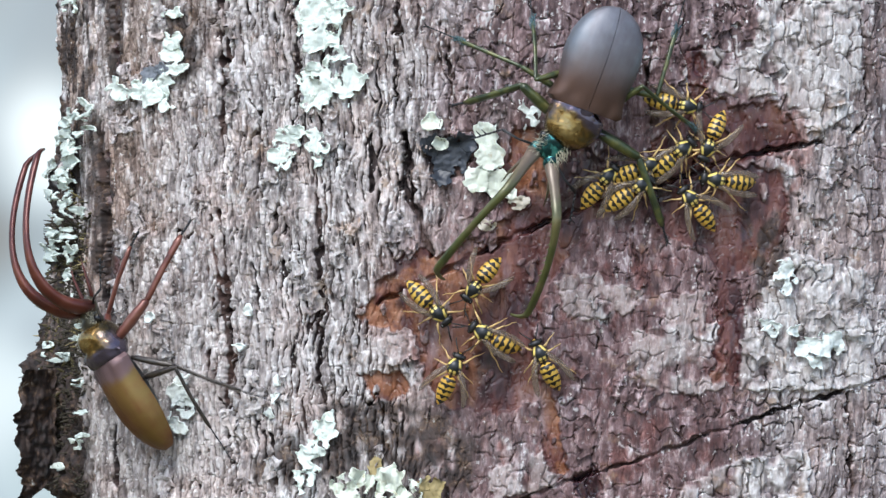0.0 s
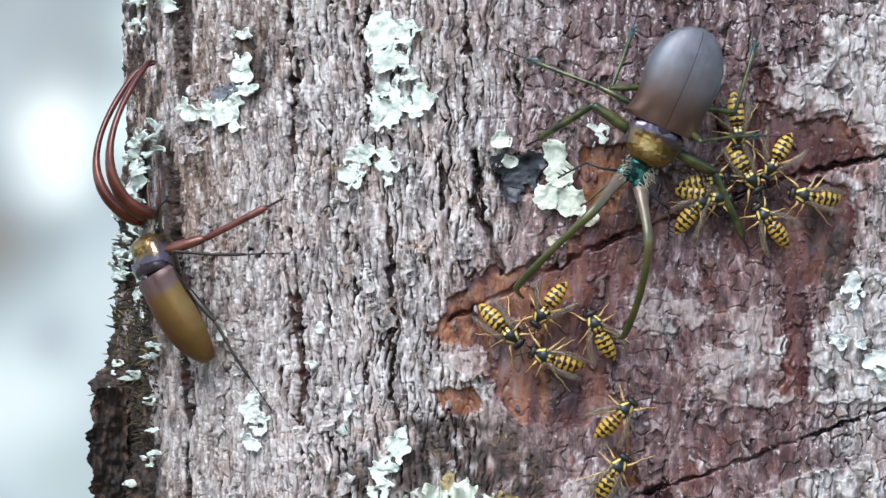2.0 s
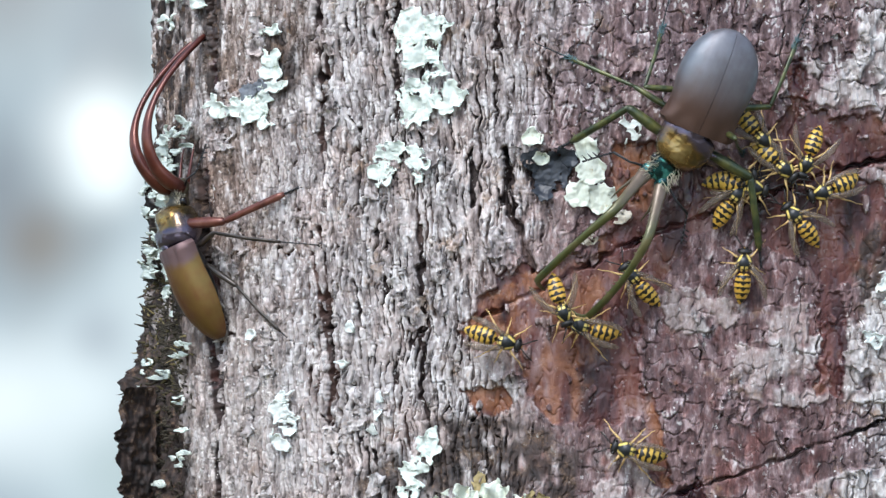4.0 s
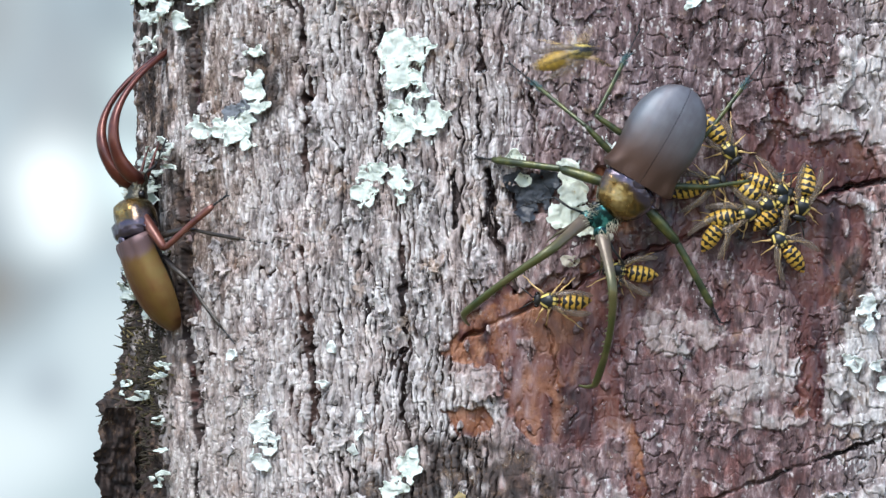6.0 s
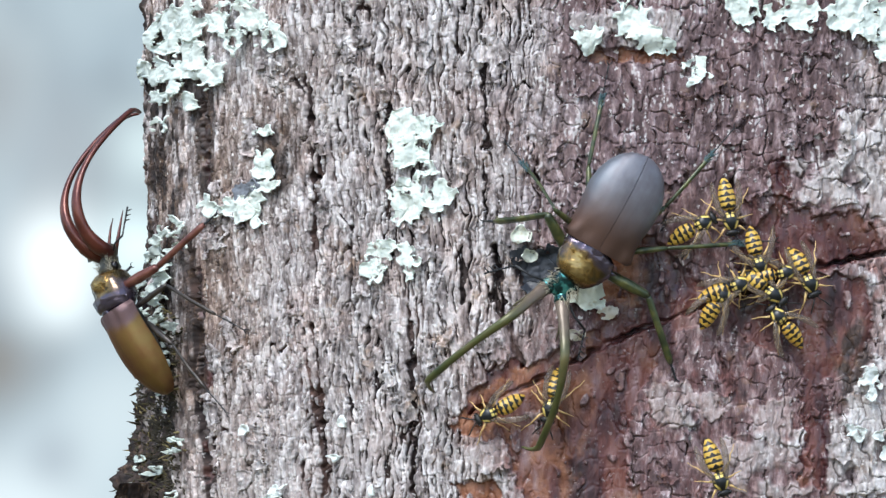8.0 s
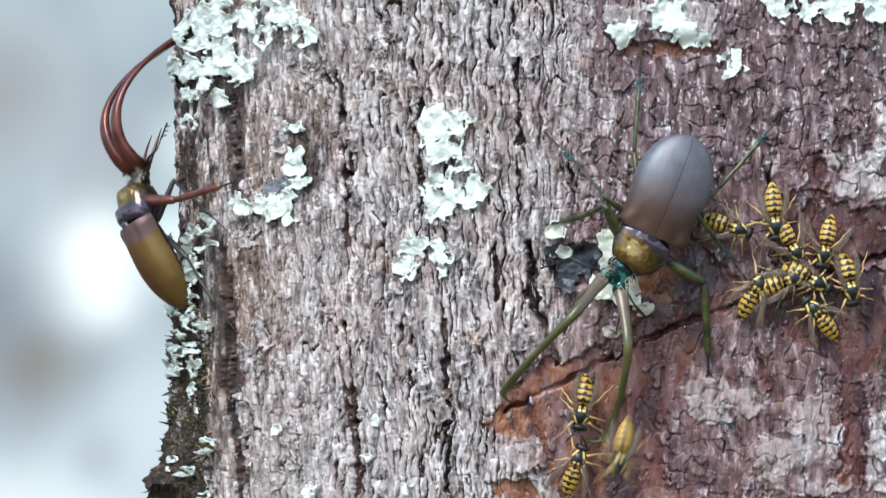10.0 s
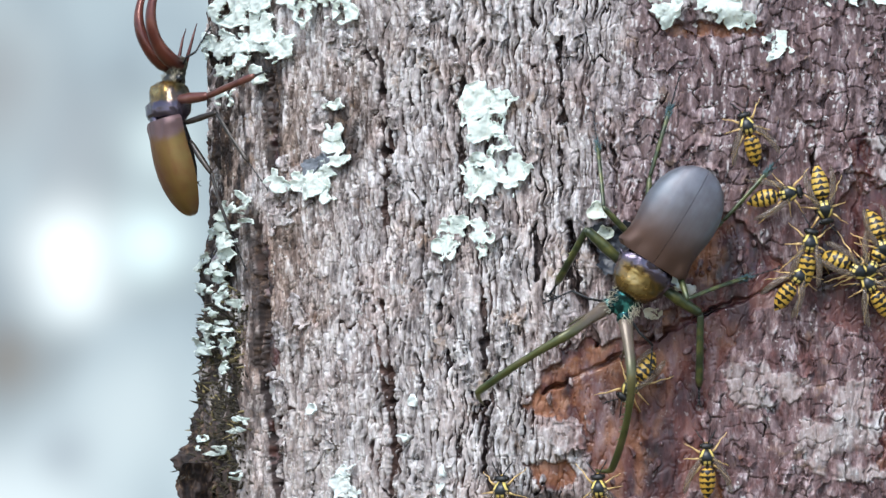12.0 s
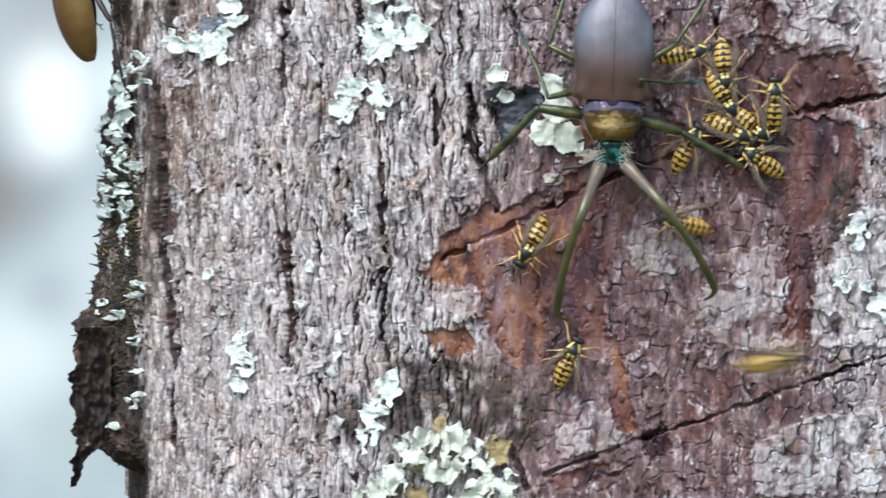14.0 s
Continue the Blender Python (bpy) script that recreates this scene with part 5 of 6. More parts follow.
def leg_parts(beetle, name, side, coxa, upper, lower, thick, material, foot):
    """A leg in three pieces; the shank and the foot ride on the thigh."""
    leg = part(name, tube(mm([(0, -0.6, 0), (0, 0.6, 0), (0, upper * 0.45, 0.15), (0, upper - 0.5, 0.1), (0, upper + 0.2, 0)]), [0.6 * thick * MM, 0.85 * thick * MM, thick * MM, 0.75 * thick * MM, 0.4 * thick * MM], 10), material, beetle)
    leg.matrix_basis = pose(coxa[0] * MM, coxa[1] * MM, coxa[2] * MM, 0, 0, -side * 90)
    shank_long = lower * (0.80 if thick > 1 else 0.64)
    bm = tube(mm([(0, -0.3, 0), (0, 0.7, 0.1), (0, shank_long * 0.5, 0.35), (0, shank_long * 0.9, 0.1), (0, shank_long, 0)]), [0.4 * thick * MM, 0.58 * thick * MM, 0.6 * thick * MM, 0.66 * thick * MM, 0.4 * thick * MM], 10, 0.75)
    for k in range(4):
        y = shank_long * (0.45 + 0.14 * k)
        add_tube(bm, mm([(side * 0.3 * thick, y, 0), (side * 1.05 * thick, y + 0.5, -0.1)]), [0.16 * thick * MM, 0.03 * MM], 5)
    shank = part("shank", bm, material, leg)
    shank.matrix_basis = pose(0, upper * MM, 0, -20, 0, 0)
    bm = bmesh.new()
    y = shank_long
    for k in range(5):
        long = (lower - shank_long) * (0.17 if k < 4 else 0.26)
        z0, z1 = -0.12 * k, -0.12 * (k + 1)
        add_tube(bm, mm([(0, y, z0), (0, y + long * 0.8, z1), (0, y + long, z1)]), [0.14 * thick * MM, 0.27 * thick * MM, 0.15 * thick * MM], 6)
        y += long
    for s in (-1, 1):
        add_tube(bm, mm([(0, y, -0.6), (s * 0.5, y + 0.6, -0.6), (s * 0.6, y + 1.1, -1.1)]), [0.13 * MM, 0.11 * MM, 0.03 * MM], 5)
    tarsus = part("foot", bm, foot, leg)
    tuft = None
    if material == LEG and thick < 1:
        rnd, bm = random.Random(int(10 * upper) + side), bmesh.new()
        for k in range(46):
            q, a = shank_long * rnd.uniform(0.80, 1.02), rnd.uniform(0, 2 * math.pi)
            out = Vector((math.cos(a) * 0.8, rnd.uniform(0.8, 2.0), math.sin(a) * 0.8))
            add_tube(bm, mm([(0, q, 0), Vector((0, q, 0)) + out * 0.5, Vector((0, q, 0)) + out]), [0.10 * MM, 0.08 * MM, 0.03 * MM], 4)
        tuft = part("tuft", bm, TUFT, leg, "blue green hair tuft")
        tuft.matrix_basis = shank.matrix_basis.copy()
    tarsus.matrix_basis = shank.matrix_basis.copy()
    return leg, shank, tarsus, tuft


KNEES = {"front": (0.8, -0.3, 0.15), "mid": (0.7, -0.2, 0.15), "hind": (0.95, 0.1, 0.1)}
LEGS = {"front": (4.6, 3.6, -2.2, 9.5, 18.5, 1.2), "mid": (5.2, -1.5, -2.4, 9.0, 23.0, 0.7), "hind": (4.8, -6.0, -2.4, 8.5, 22.0, 0.7)}


def build_beetle(label, shells, mandibles, legs, face, thin_legs, jaw_long=33.5, jaw_thick=0.9, slim=1.0, bow=9.0, stout=0.0, droop=1.0, taper=0.0, deep=1.0):
    """A stag beetle with very long jaws; its origin lies at the root of the wing cases."""
    b = tagged(new("stag_beetle"), label, "stag beetle", "stag beetles on the trunk")
    parts = {"thing": b}
    for side in (-1, 1):
        bm = bmesh.new()
        rows, cols = 40, 18
        lines = []
        for j in range(rows + 1):
            t = math.sin(math.pi / 2 * j / rows)
            y = 0.6 - 21.2 * t
            wide = slim * (1 - taper * t * t) * float(np.interp(t, (0, 0.02, 0.06, 0.11, 0.18, 0.3, 0.42, 0.55, 0.68, 0.8, 0.9, 0.96, 0.99, 1), (6.9, 7.9, 7.75, 7.4, 7.15, 7.25, 7.7, 7.9, 7.6, 6.7, 5.2, 3.4, 1.8, 0.1)))
            high = 4.3 * (0.62 + 0.38 * math.sin(math.pi * min(1.0, 0.12 + t * 0.8))) * max(0.02, 1 - t ** 5) ** 0.6
            line = []
            for i in range(cols + 1):
                u = i / cols
                x = wide * math.sin(u * math.pi / 2)
                z = high * math.cos(u * math.pi / 2) ** 0.8 - 0.04 * math.exp(-(u / 0.05) ** 2) - 1.2 * u ** 6 - 0.18 * math.exp(-((u - 0.9) / 0.05) ** 2)
                z += 0.2 * math.exp(-((u - 0.62) / 0.14) ** 2 - ((t - 0.07) / 0.07) ** 2) - 0.35 * math.exp(-((u - 0.36) / 0.12) ** 2 - ((t - 0.08) / 0.10) ** 2)
                line.append(bm.verts.new((side * (x + 0.045) * MM, y * MM, z * MM)))
            lines.append(line)
        for p, q in zip(lines, lines[1:]):
            for i in range(cols):
                bm.faces.new((p[i], p[i + 1], q[i + 1], q[i]))
        bmesh.ops.recalc_face_normals(bm, faces=bm.faces)
        inner = bmesh.ops.solidify(bm, geom=bm.faces[:], thickness=0.25 * MM)
        part("wing_case", bm, shells, b, "smooth domed wing case").data.set_sharp_from_angle(angle=radians(50))
    part("abdomen", loft(rings_mm([(y, 0.92 * slim * w, u, d, cx, cz) for y, w, u, d, cx, cz in [(1.0, 2.0, 1.5, 1.5, 0, -1), (0, 5.5, 2.0, 3.0, 0, -0.8), (-5, 6.4, 2.4, 3.4, 0, -0.8), (-11, 6.2, 2.2, 3.0, 0, -0.8), (-16, 4.4, 1.4, 2.0, 0, -0.6), (-19.6, 1.5, 0.5, 0.8, 0, -0.3)]]), 18), TARSUS, b, "dark underside")
    part("scutellum", ball((0, 0.5 * MM, 2.6 * MM), (1.6 * MM, 1.5 * MM, 0.6 * MM)), PRONOTUM, b)
    prono = part("pronotum", loft(rings_mm([(y, w, deep * u, deep * d, cx, cz) for y, w, u, d, cx, cz in [(-0.2, 3.6, 1.8, 2.0, 0, 0), (0.3, 5.0, 2.7, 2.6, 0, 0), (0.9, 5.4, 3.0, 3.0, 0, 0), (1.6, 5.6, 3.1, 3.2, 0, 0), (2.8, 6.1, 3.3, 3.6, 0, 0), (3.9, 5.7, 2.7, 3.6, 0, 0), (5.4, 5.4, 3.3, 3.5, 0, 0), (6.8, 4.7, 3.3, 3.1, 0, -0.1), (8.0, 3.8, 2.5, 2.5, 0, -0.2), (8.7, 2.6, 1.6, 1.8, 0, -0.3)]]), 32), PRONOTUM, b, "iridescent gold and violet pronotum")
    for v in prono.data.vertices:
        x, y, z = (c / MM for c in v.co)
        if z > 0:
            dent = 0.55 * math.exp(-((abs(x) - 2.4) ** 2 + (y - 4.6) ** 2) / 1.6) + 0.4 * math.exp(-(x * x + (y - 2.2) ** 2) / 1.2) - 0.35 * math.exp(-((y - 3.4) / 0.5) ** 2)
            v.co.z = (z - dent * min(1.0, z)) * MM
    for side in (-1, 1):
        part("spine", tube(mm([(side * 4.6, 2.4, 0.2), (side * 5.9, 2.0, 0.2), (side * 6.8, 1.5, 0.2)]), [0.8 * MM, 0.4 * MM, 0.05 * MM], 8), PRONOTUM, prono)
    bm = loft(rings_mm([(y, w, deep * u, deep * d, cx, cz) for y, w, u, d, cx, cz in [(7.4, 2.2, 1.3, 1.3, 0, -0.4), (8.2, 2.7, 1.5, 1.5, 0, -0.4), (9.2, 2.9, 1.9, 1.8, 0, -0.5), (10.2, 2.5, 1.3, 1.5, 0, -0.6), (11.2, 2.9, 1.5, 1.4, 0, -0.8), (12.2, 2.3, 1.0, 1.0, 0, -0.9), (12.9, 1.3, 0.5, 0.6, 0, -1.0)]]), 22)
    head = part("head", bm, face, b, "metallic turquoise head" if face == HEAD else "dark olive head")
    rnd = random.Random(11)
    bm = bmesh.new()
    for k in range(170):
        a = rnd.uniform(-1.0, 1.0)
        side = rnd.choice((-1, 1))
        at = Vector((side * rnd.uniform(1.2, 2.9), rnd.uniform(7.6, 13.0), rnd.uniform(-0.6, 0.9)))
        way = Vector((side * rnd.uniform(0.2, 1.1), rnd.uniform(0.1, 1.1), rnd.uniform(-0.2, 0.9))).normalized() * rnd.uniform(0.8, 1.9)
        add_tube(bm, mm([at, at + way * 0.6, at + way]), [0.07 * MM, 0.05 * MM, 0.02 * MM], 4)
    part("fringe", bm, HAIR, head, "pale bristly hair fringe")
    for side in (-1, 1):
        part("eye", ball((side * 2.7 * MM, 9.3 * MM, -0.5 * MM), (0.8 * MM, 1.0 * MM, 0.8 * MM)), EYE, head)
    parts["pronotum"], parts["head"] = prono, head
    for side, key in ((1, "jaw_right"), (-1, "jaw_left")):
        pts, radii = [], []
        for k in range(37):
            t = k / 36
            hook = max(0.0, (t - 0.91) / 0.09)
            x = side * 1.5 * math.sin(math.pi * t) - side * 2.5 * hook ** 1.2
            rise = math.sin(math.pi / 2 * min(1.0, t / 0.32)) if t < 0.32 else 1 - droop * ((t - 0.32) / 0.68) ** 1.7
            z = bow * rise * (0.5 + 0.5 * math.sin(math.pi * min(0.5, t / 0.64)))
            if droop > 1:
                z = bow * math.sin(math.pi * t ** 0.64) - bow * (droop - 1) * t ** 3
            y = jaw_long * t - 2.2 * hook ** 1.6
            pts.append((x, y, z))
            radii.append(jaw_thick * max((1.12 + 0.5 * math.exp(-((t - 0.03) / 0.06) ** 2) + stout * math.exp(-((t - 0.12) / 0.25) ** 2) - 0.42 * t + 0.10 * math.sin(9 * t)) * (1 - 0.55 * hook), 0.15) * MM)
        bm = tube(mm(pts), radii, 12, 0.72)
        for k in range(15):
            q = 4 + k + k // 2
            x, y, z = pts[q]
            add_tube(bm, mm([(x - side * 0.6, y, z - 0.1), (x - side * 1.25, y + 0.25, z - 0.15)]), [0.20 * MM, 0.05 * MM], 5)
        jaw = part(key.split("_")[0], bm, mandibles, b, "long curved toothed jaw")
        bm = tube(mm([(side * 0.2, 0.0, -0.8), (side * 0.6, 3.5, -1.4), (side * 0.9, 7.0, -2.0), (side * 0.7, 9.5, -2.6)]), [0.55 * MM, 0.4 * MM, 0.25 * MM, 0.08 * MM], 8)
        part("lower_spur", bm, mandibles, jaw)
        part("jaw_root", ball((0, 0.2 * MM, 0), (1.7 * MM, 2.0 * MM, 1.4 * MM)), face, jaw)
        parts[key] = jaw
        stem = tube(mm([(side * 2.6, 11.8, -0.8), (side * 6.0, 13.2, -0.2), (side * 9.6, 13.8, -0.6)]), [0.25 * MM, 0.22 * MM, 0.28 * MM], 6)
        for k in range(6):
            y, x = 13.8 + 0.9 * k, 9.6 + 0.55 * k
            add_tube(stem, mm([(side * x, y, -0.6 - 0.2 * k), (side * (x + 0.5), y + 0.8, -0.8 - 0.2 * k)]), [0.16 * MM, 0.24 * MM], 5)
            if k > 2:
                add_tube(stem, mm([(side * x, y, -0.6 - 0.2 * k), (side * (x + 1.3), y - 0.1, -1.2 - 0.2 * k)]), [0.2 * MM, 0.08 * MM], 5)
        parts["antenna_right" if side > 0 else "antenna_left"] = part("antenna", stem, TARSUS, b, "thin black elbowed antenna")
        for where, (x, y, z, upper, lower, thick) in LEGS.items():
            parts[where + ("_right" if side > 0 else "_left")] = leg_parts(b, "leg", side, (side * x, y, z), upper, lower, thick, legs if where == "front" else thin_legs, TARSUS)
    return parts


def basis(at, along, out):
    """A pose at a place: y along, z out."""
    z = Vector(out).normalized()
    y = Vector(along)
    y = (y - z * y.dot(z)).normalized()
    x = y.cross(z)
    m = Matrix((x, y, z)).transposed().to_4x4()
    m.translation = at
    return m


def limb(at, along, out):
    """A pose at a place: y exactly along, z as near to out as can be."""
    y = Vector(along).normalized()
    z = Vector(out)
    z = (z - y * z.dot(y)).normalized()
    m = Matrix((y.cross(z), y, z)).transposed().to_4x4()
    m.translation = at
    return m


def heading(degrees, out):
    """The way on the bark that shows at that angle from the camera's side."""
    a, n = radians(degrees), Vector(out)
    return Vector((math.cos(a), -(n.x * math.cos(a)) / min(n.y, -0.25), math.sin(a)))


def bark_point(x, z, lift):
    y, nx, ny = round_at(x * MM)
    n = Vector((float(nx), float(ny), 0.0))
    return Vector((x * MM, float(y), z * MM + HIGH)) + n * lift * MM, n


# x, z in mm on the bark, heading in degrees, lift in mm while on the wing
WASPS = [
    [(0, 69, 25.6, -10), (0.5, 69.5, 27.4, -80), (1, 70.4, 24.3, -80), (1.5, 67.6, 23.8, -75), (2, 67.7, 24.9, -85), (2.5, 66.2, 22.9, -55), (3, 65.2, 22.7, -50), (5.5, 63.9, 23.2, -50), (6, 61.9, 25.4, -55), (6.5, 62.5, 26, -40), (7, 62.8, 26.4, -75), (7.5, 62.4, 26.8, -80), (10, 64.4, 24.5, -86), (10.5, 63.5, 25, -86), (11, 63.5, 25.5, -85), (11.5, 65, 24.5, -60), (12, 65.2, 24.4, -80), (12.5, 65.2, 24.2, -80), (13, 65.2, 24.4, -85), (13.5, 65.8, 25, -80), (14, 64.7, 22.7, -85)],
    [(0, 61.8, 12.8, 20), (1.5, 61.8, 13.4, 10), (3, 59.8, 13.5, 10), (5.5, 60.8, 14.6, 5), (6, 57.7, 16.5, 15), (6.5, 55.2, 17.1, 20), (7, 56.9, 22.6, 20), (7.5, 55.8, 22.9, 30), (10, 55.2, 22.4, -21), (10.5, 56, 18.4, -41), (11, 52.8, 22.5, -80), (11.5, 61.1, 26.4, 165), (12, 56.3, 24.8, 10), (12.5, 54.3, 23.9, 15), (13, 56.9, 24.4, 15), (13.5, 58.6, 26.1, 10), (14, 57.6, 25.9, 10)],
    [(0, 79.1, 10.4, 172), (0.5, 80, 9.7, 172), (1, 80.9, 9.2, 172), (1.5, 81.5, 10.1, 172), (2, 83.2, 10.3, 170), (2.5, 82.5, 10.2, 170), (3, 80.6, 10.7, 170), (5.5, 79.4, 12.4, -108), (6, 78.1, 14.9, -105), (6.5, 78.2, 15.4, -110), (7, 78.2, 14.9, -65), (7.5, 77.6, 14.3, -65), (10, 78.9, 11.5, -81), (10.5, 80.2, 10.6, -81), (11, 77.6, 11.6, -80), (11.5, 77, 10.5, -80), (12, 76.4, 16.7, -75), (12.5, 75.5, 17, -70), (13, 75.5, 17.8, -80), (13.5, 76.1, 17.9, -80), (14, 74.3, 16.2, 88)],
    [(0, 73.2, 5.4, 130), (0.5, 74.5, 4.8, 130), (1, 73.8, 4.5, 130), (1.5, 75, 4.8, 130), (2, 74.4, 5, 130), (2.5, 74.2, 5, 130), (3, 73.5, 4.4, 130), (5.5, 74.2, 5, 130), (6, 74.5, 4.3, 130), (6.5, 73.3, 4.6, 130), (7, 74.5, 4, 132), (7.5, 74.1, 3.4, 130), (10, 73.1, 4, 129), (10.5, 72.3, 4, 129), (11, 68.2, 7, 130), (11.5, 75, 2.9, 135), (12, 75.3, 5.6, 125), (12.5, 73.7, 4.6, 130), (13, 74.1, 6, 130), (13.5, 74.4, 5.6, 130), (14, 71.8, 5.3, 150)],
    [(0, 54.3, 9.6, 48), (0.5, 54.4, 9.8, 48), (1, 54.2, 9, 50), (1.5, 58.4, 8.7, 48), (2, 59.3, 7.9, 48), (2.5, 59.8, 7.5, 50), (3, 60, 8.3, 50), (5.5, 59.5, 8.7, 60), (6, 61.3, 8.5, 52), (6.5, 59.3, 8.7, 45), (7, 59.4, 8.7, 60), (7.5, 59.9, 7.6, 55), (10, 60, 8.9, 59), (10.5, 59.4, 7.7, 59), (11, 57.9, 6.4, 60), (11.5, 58.8, 7.6, 60), (12, 59.3, 7.2, 52), (12.5, 58.1, 5.4, 52), (13, 58.8, 7.3, 60), (13.5, 58.9, 7.4, 60), (14, 57.8, 7.9, 60)],
    [(0, 60.4, 8.3, 35), (0.5, 59.9, 8.2, 40), (1, 61.2, 7, 40), (1.5, 61.2, 7.2, 40), (2, 61.8, 10.7, -10), (2.5, 59.8, 11.4, -15), (3, 61.2, 12.2, -20), (5.5, 63.1, 11.3, 5), (6, 64.6, 10.7, 10), (6.5, 61.9, 11.7, 20), (7, 62.2, 12.3, 15), (7.5, 62, 10.8, 20), (10, 65.7, 11.1, 19), (10.5, 63.4, 11.6, 29), (11, 61.8, 12.8, 20), (11.5, 65, 14.5, 62), (12, 62.4, 13.1, 82), (12.5, 62, 15.7, 85), (13, 66, 17.2, -70), (13.5, 66.1, 17.3, -60), (14, 65, 17.2, -60)],
    [(0, 76, 19, -112), (0.5, 75.2, 17.9, -120), (1, 75.8, 18, -120), (1.5, 75.1, 17.7, -120), (2, 75.5, 18.1, -120), (2.5, 74.8, 18.6, -110), (3, 75.3, 18.5, -110), (5.5, 75.1, 17.2, -100), (6, 71.1, 16.5, -20), (6.5, 70.5, 16, -25), (7, 73.1, 16.5, -60), (7.5, 67.7, 17, -70), (10, 74.4, 18.6, -101), (10.5, 75.8, 17.4, -101), (11, 73.8, 17.1, -100), (11.5, 76.3, 17.1, -100), (12, 75.6, 12.2, -120), (12.5, 70.2, 19.2, -95), (13, 69.1, 18.4, -60), (13.5, 71.9, 10.8, -40), (14, 70.2, 11.8, -40)],
    [(0, 68.5, 15.2, 40), (0.5, 68.5, 15.7, 28), (1, 68.2, 15.9, 20), (1.5, 67.4, 14.7, 10), (2, 69.4, 15.9, -60), (2.5, 67.8, 13.6, -50), (3, 68.8, 15.2, -40), (5.5, 68.6, 17.4, -50), (6, 68.9, 14.3, -40), (6.5, 66.4, 14.8, -40), (7, 68.7, 13.2, -30), (7.5, 69.4, 11, -40), (10, 70.7, 12.1, -31), (10.5, 68.8, 12.6, -30), (11, 66, 13.3, -40), (11.5, 68.3, 11.8, -40), (12, 70.2, 11.1, -30), (12.5, 67.4, 9.3, -30), (13, 70.2, 10.1, -20), (13.5, 68.6, 10.7, -20), (14, 66.3, 11.2, -30)],
    [(0, 33.7, -20.7, 150), (0.5, 34.2, -21.9, 150), (1, 32.3, -22.4, 150), (1.5, 32.4, -21.6, 148), (2, 31.9, -21.8, 160), (2.5, 33.3, -22.2, 160), (3, 31.6, -21.9, 155), (5.5, 34.8, -6.5, 175), (6, 30.5, -6.4, 175), (6.5, 30.7, -8, -155), (7, 29.8, -8.8, -150), (7.5, 28.5, -9.8, -110), (10, 26.5, -12.5, -101), (10.5, 27.7, -11.5, -131), (11, 28.1, -11.3, -130), (11.5, 29.2, -11.5, -120), (12, 29.3, -11.1, -130), (12.5, 29.4, -10.6, -130), (13, 27.4, -11.6, -125), (13.5, 28.2, -12, -120), (14, 28.3, -10.7, -120)],
    [(0, 43.7, -25.6, 115), (0.5, 44.8, -24.2, 120), (1, 43.5, -22.4, 120), (1.5, 42.2, -20.5, 118), (2, 40.6, -16.7, 115), (2.5, 39.8, -15.9, 105), (3, 39.2, -11, 105), (5.5, 47, -3.7, 175), (6, 43.5, -0.5, 170), (6.5, 34.8, -0.8, 170), (7, 25.9, -0.4, 170), (7.5, 15.8, -7.5, -135), (10, 24.6, -25.4, 69), (10.5, 25, -27.7, 74), (11, 23.6, -27.9, 80), (11.5, 37.2, -30.3, 90), (12, 21.9, -35, 95), (12.5, 21.4, -37.1, 90), (13, 34.4, -35.3, 50), (13.5, 35.2, -35.1, 42), (14, 35.1, -33.5, 65)],
    [(0, 21.4, -14.1, -45), (0.5, 21.7, -15, -45), (1, 22.5, -15.2, -42), (1.5, 21.8, -15.6, -45), (2, 21.6, -15.3, -45), (2.5, 21.4, -14.7, -45), (3, 21.4, -14.6, -45), (5.3, 18.5, -21.5, 20, 14), (5.5, 18.1, -2.5, -20, 14), (6, 32.4, 40.7, 20, 25), (6.5, 80.9, 5.6, 60, 45), (7, 60.6, -3.6, -100, 14), (7.5, 58.3, -13.7, -70, 14), (10, 34, -21.7, -101, 14), (10.5, 9.3, -36, -51), (11, 6.5, -35.7, -20), (11.5, -2, -26.6, -60), (12, 3.1, -35.6, 90), (12.5, 1, -36.2, -80), (13, -0.4, -40.1, 21), (13.2, -0.5, -41.1, 25, 2), (13.3, -13, -52.3, 35, 8), (13.4, -30, -78, 60, 20), (13.55, 0, -105, 85, 40), (13.75, 62, -95, 95, 40), (13.9, 92, -50, 40, 25), (14, 72.2, -32.7, 10, 18)],
    [(0, 31.1, -9.3, -128), (0.5, 30.9, -10, -130), (1, 30.6, -10.4, -125), (1.5, 29.6, -11.9, -125), (2, 30.5, -11.1, -125), (2.5, 30, -10.8, -120), (3, 29.7, -11.6, -115), (5.5, 18.6, -7.4, 5, 14), (6, -17.8, -53.7, -158, 16), (6.5, -20.3, -69.5, 163, 6), (7.5, 9.1, -62.4, 100), (10, 44, -61.2, 99), (10.5, 48.9, -56.9, 119), (11, 45, -41.2, 130), (11.5, 40.7, -31.6, 110), (12, 42.6, -28.8, 92), (12.5, 46.4, -14.9, 95, 6), (13, 64.2, -13.9, 95), (13.5, 66.3, -9.9, 130), (14, 57.1, -6.8, 168)],
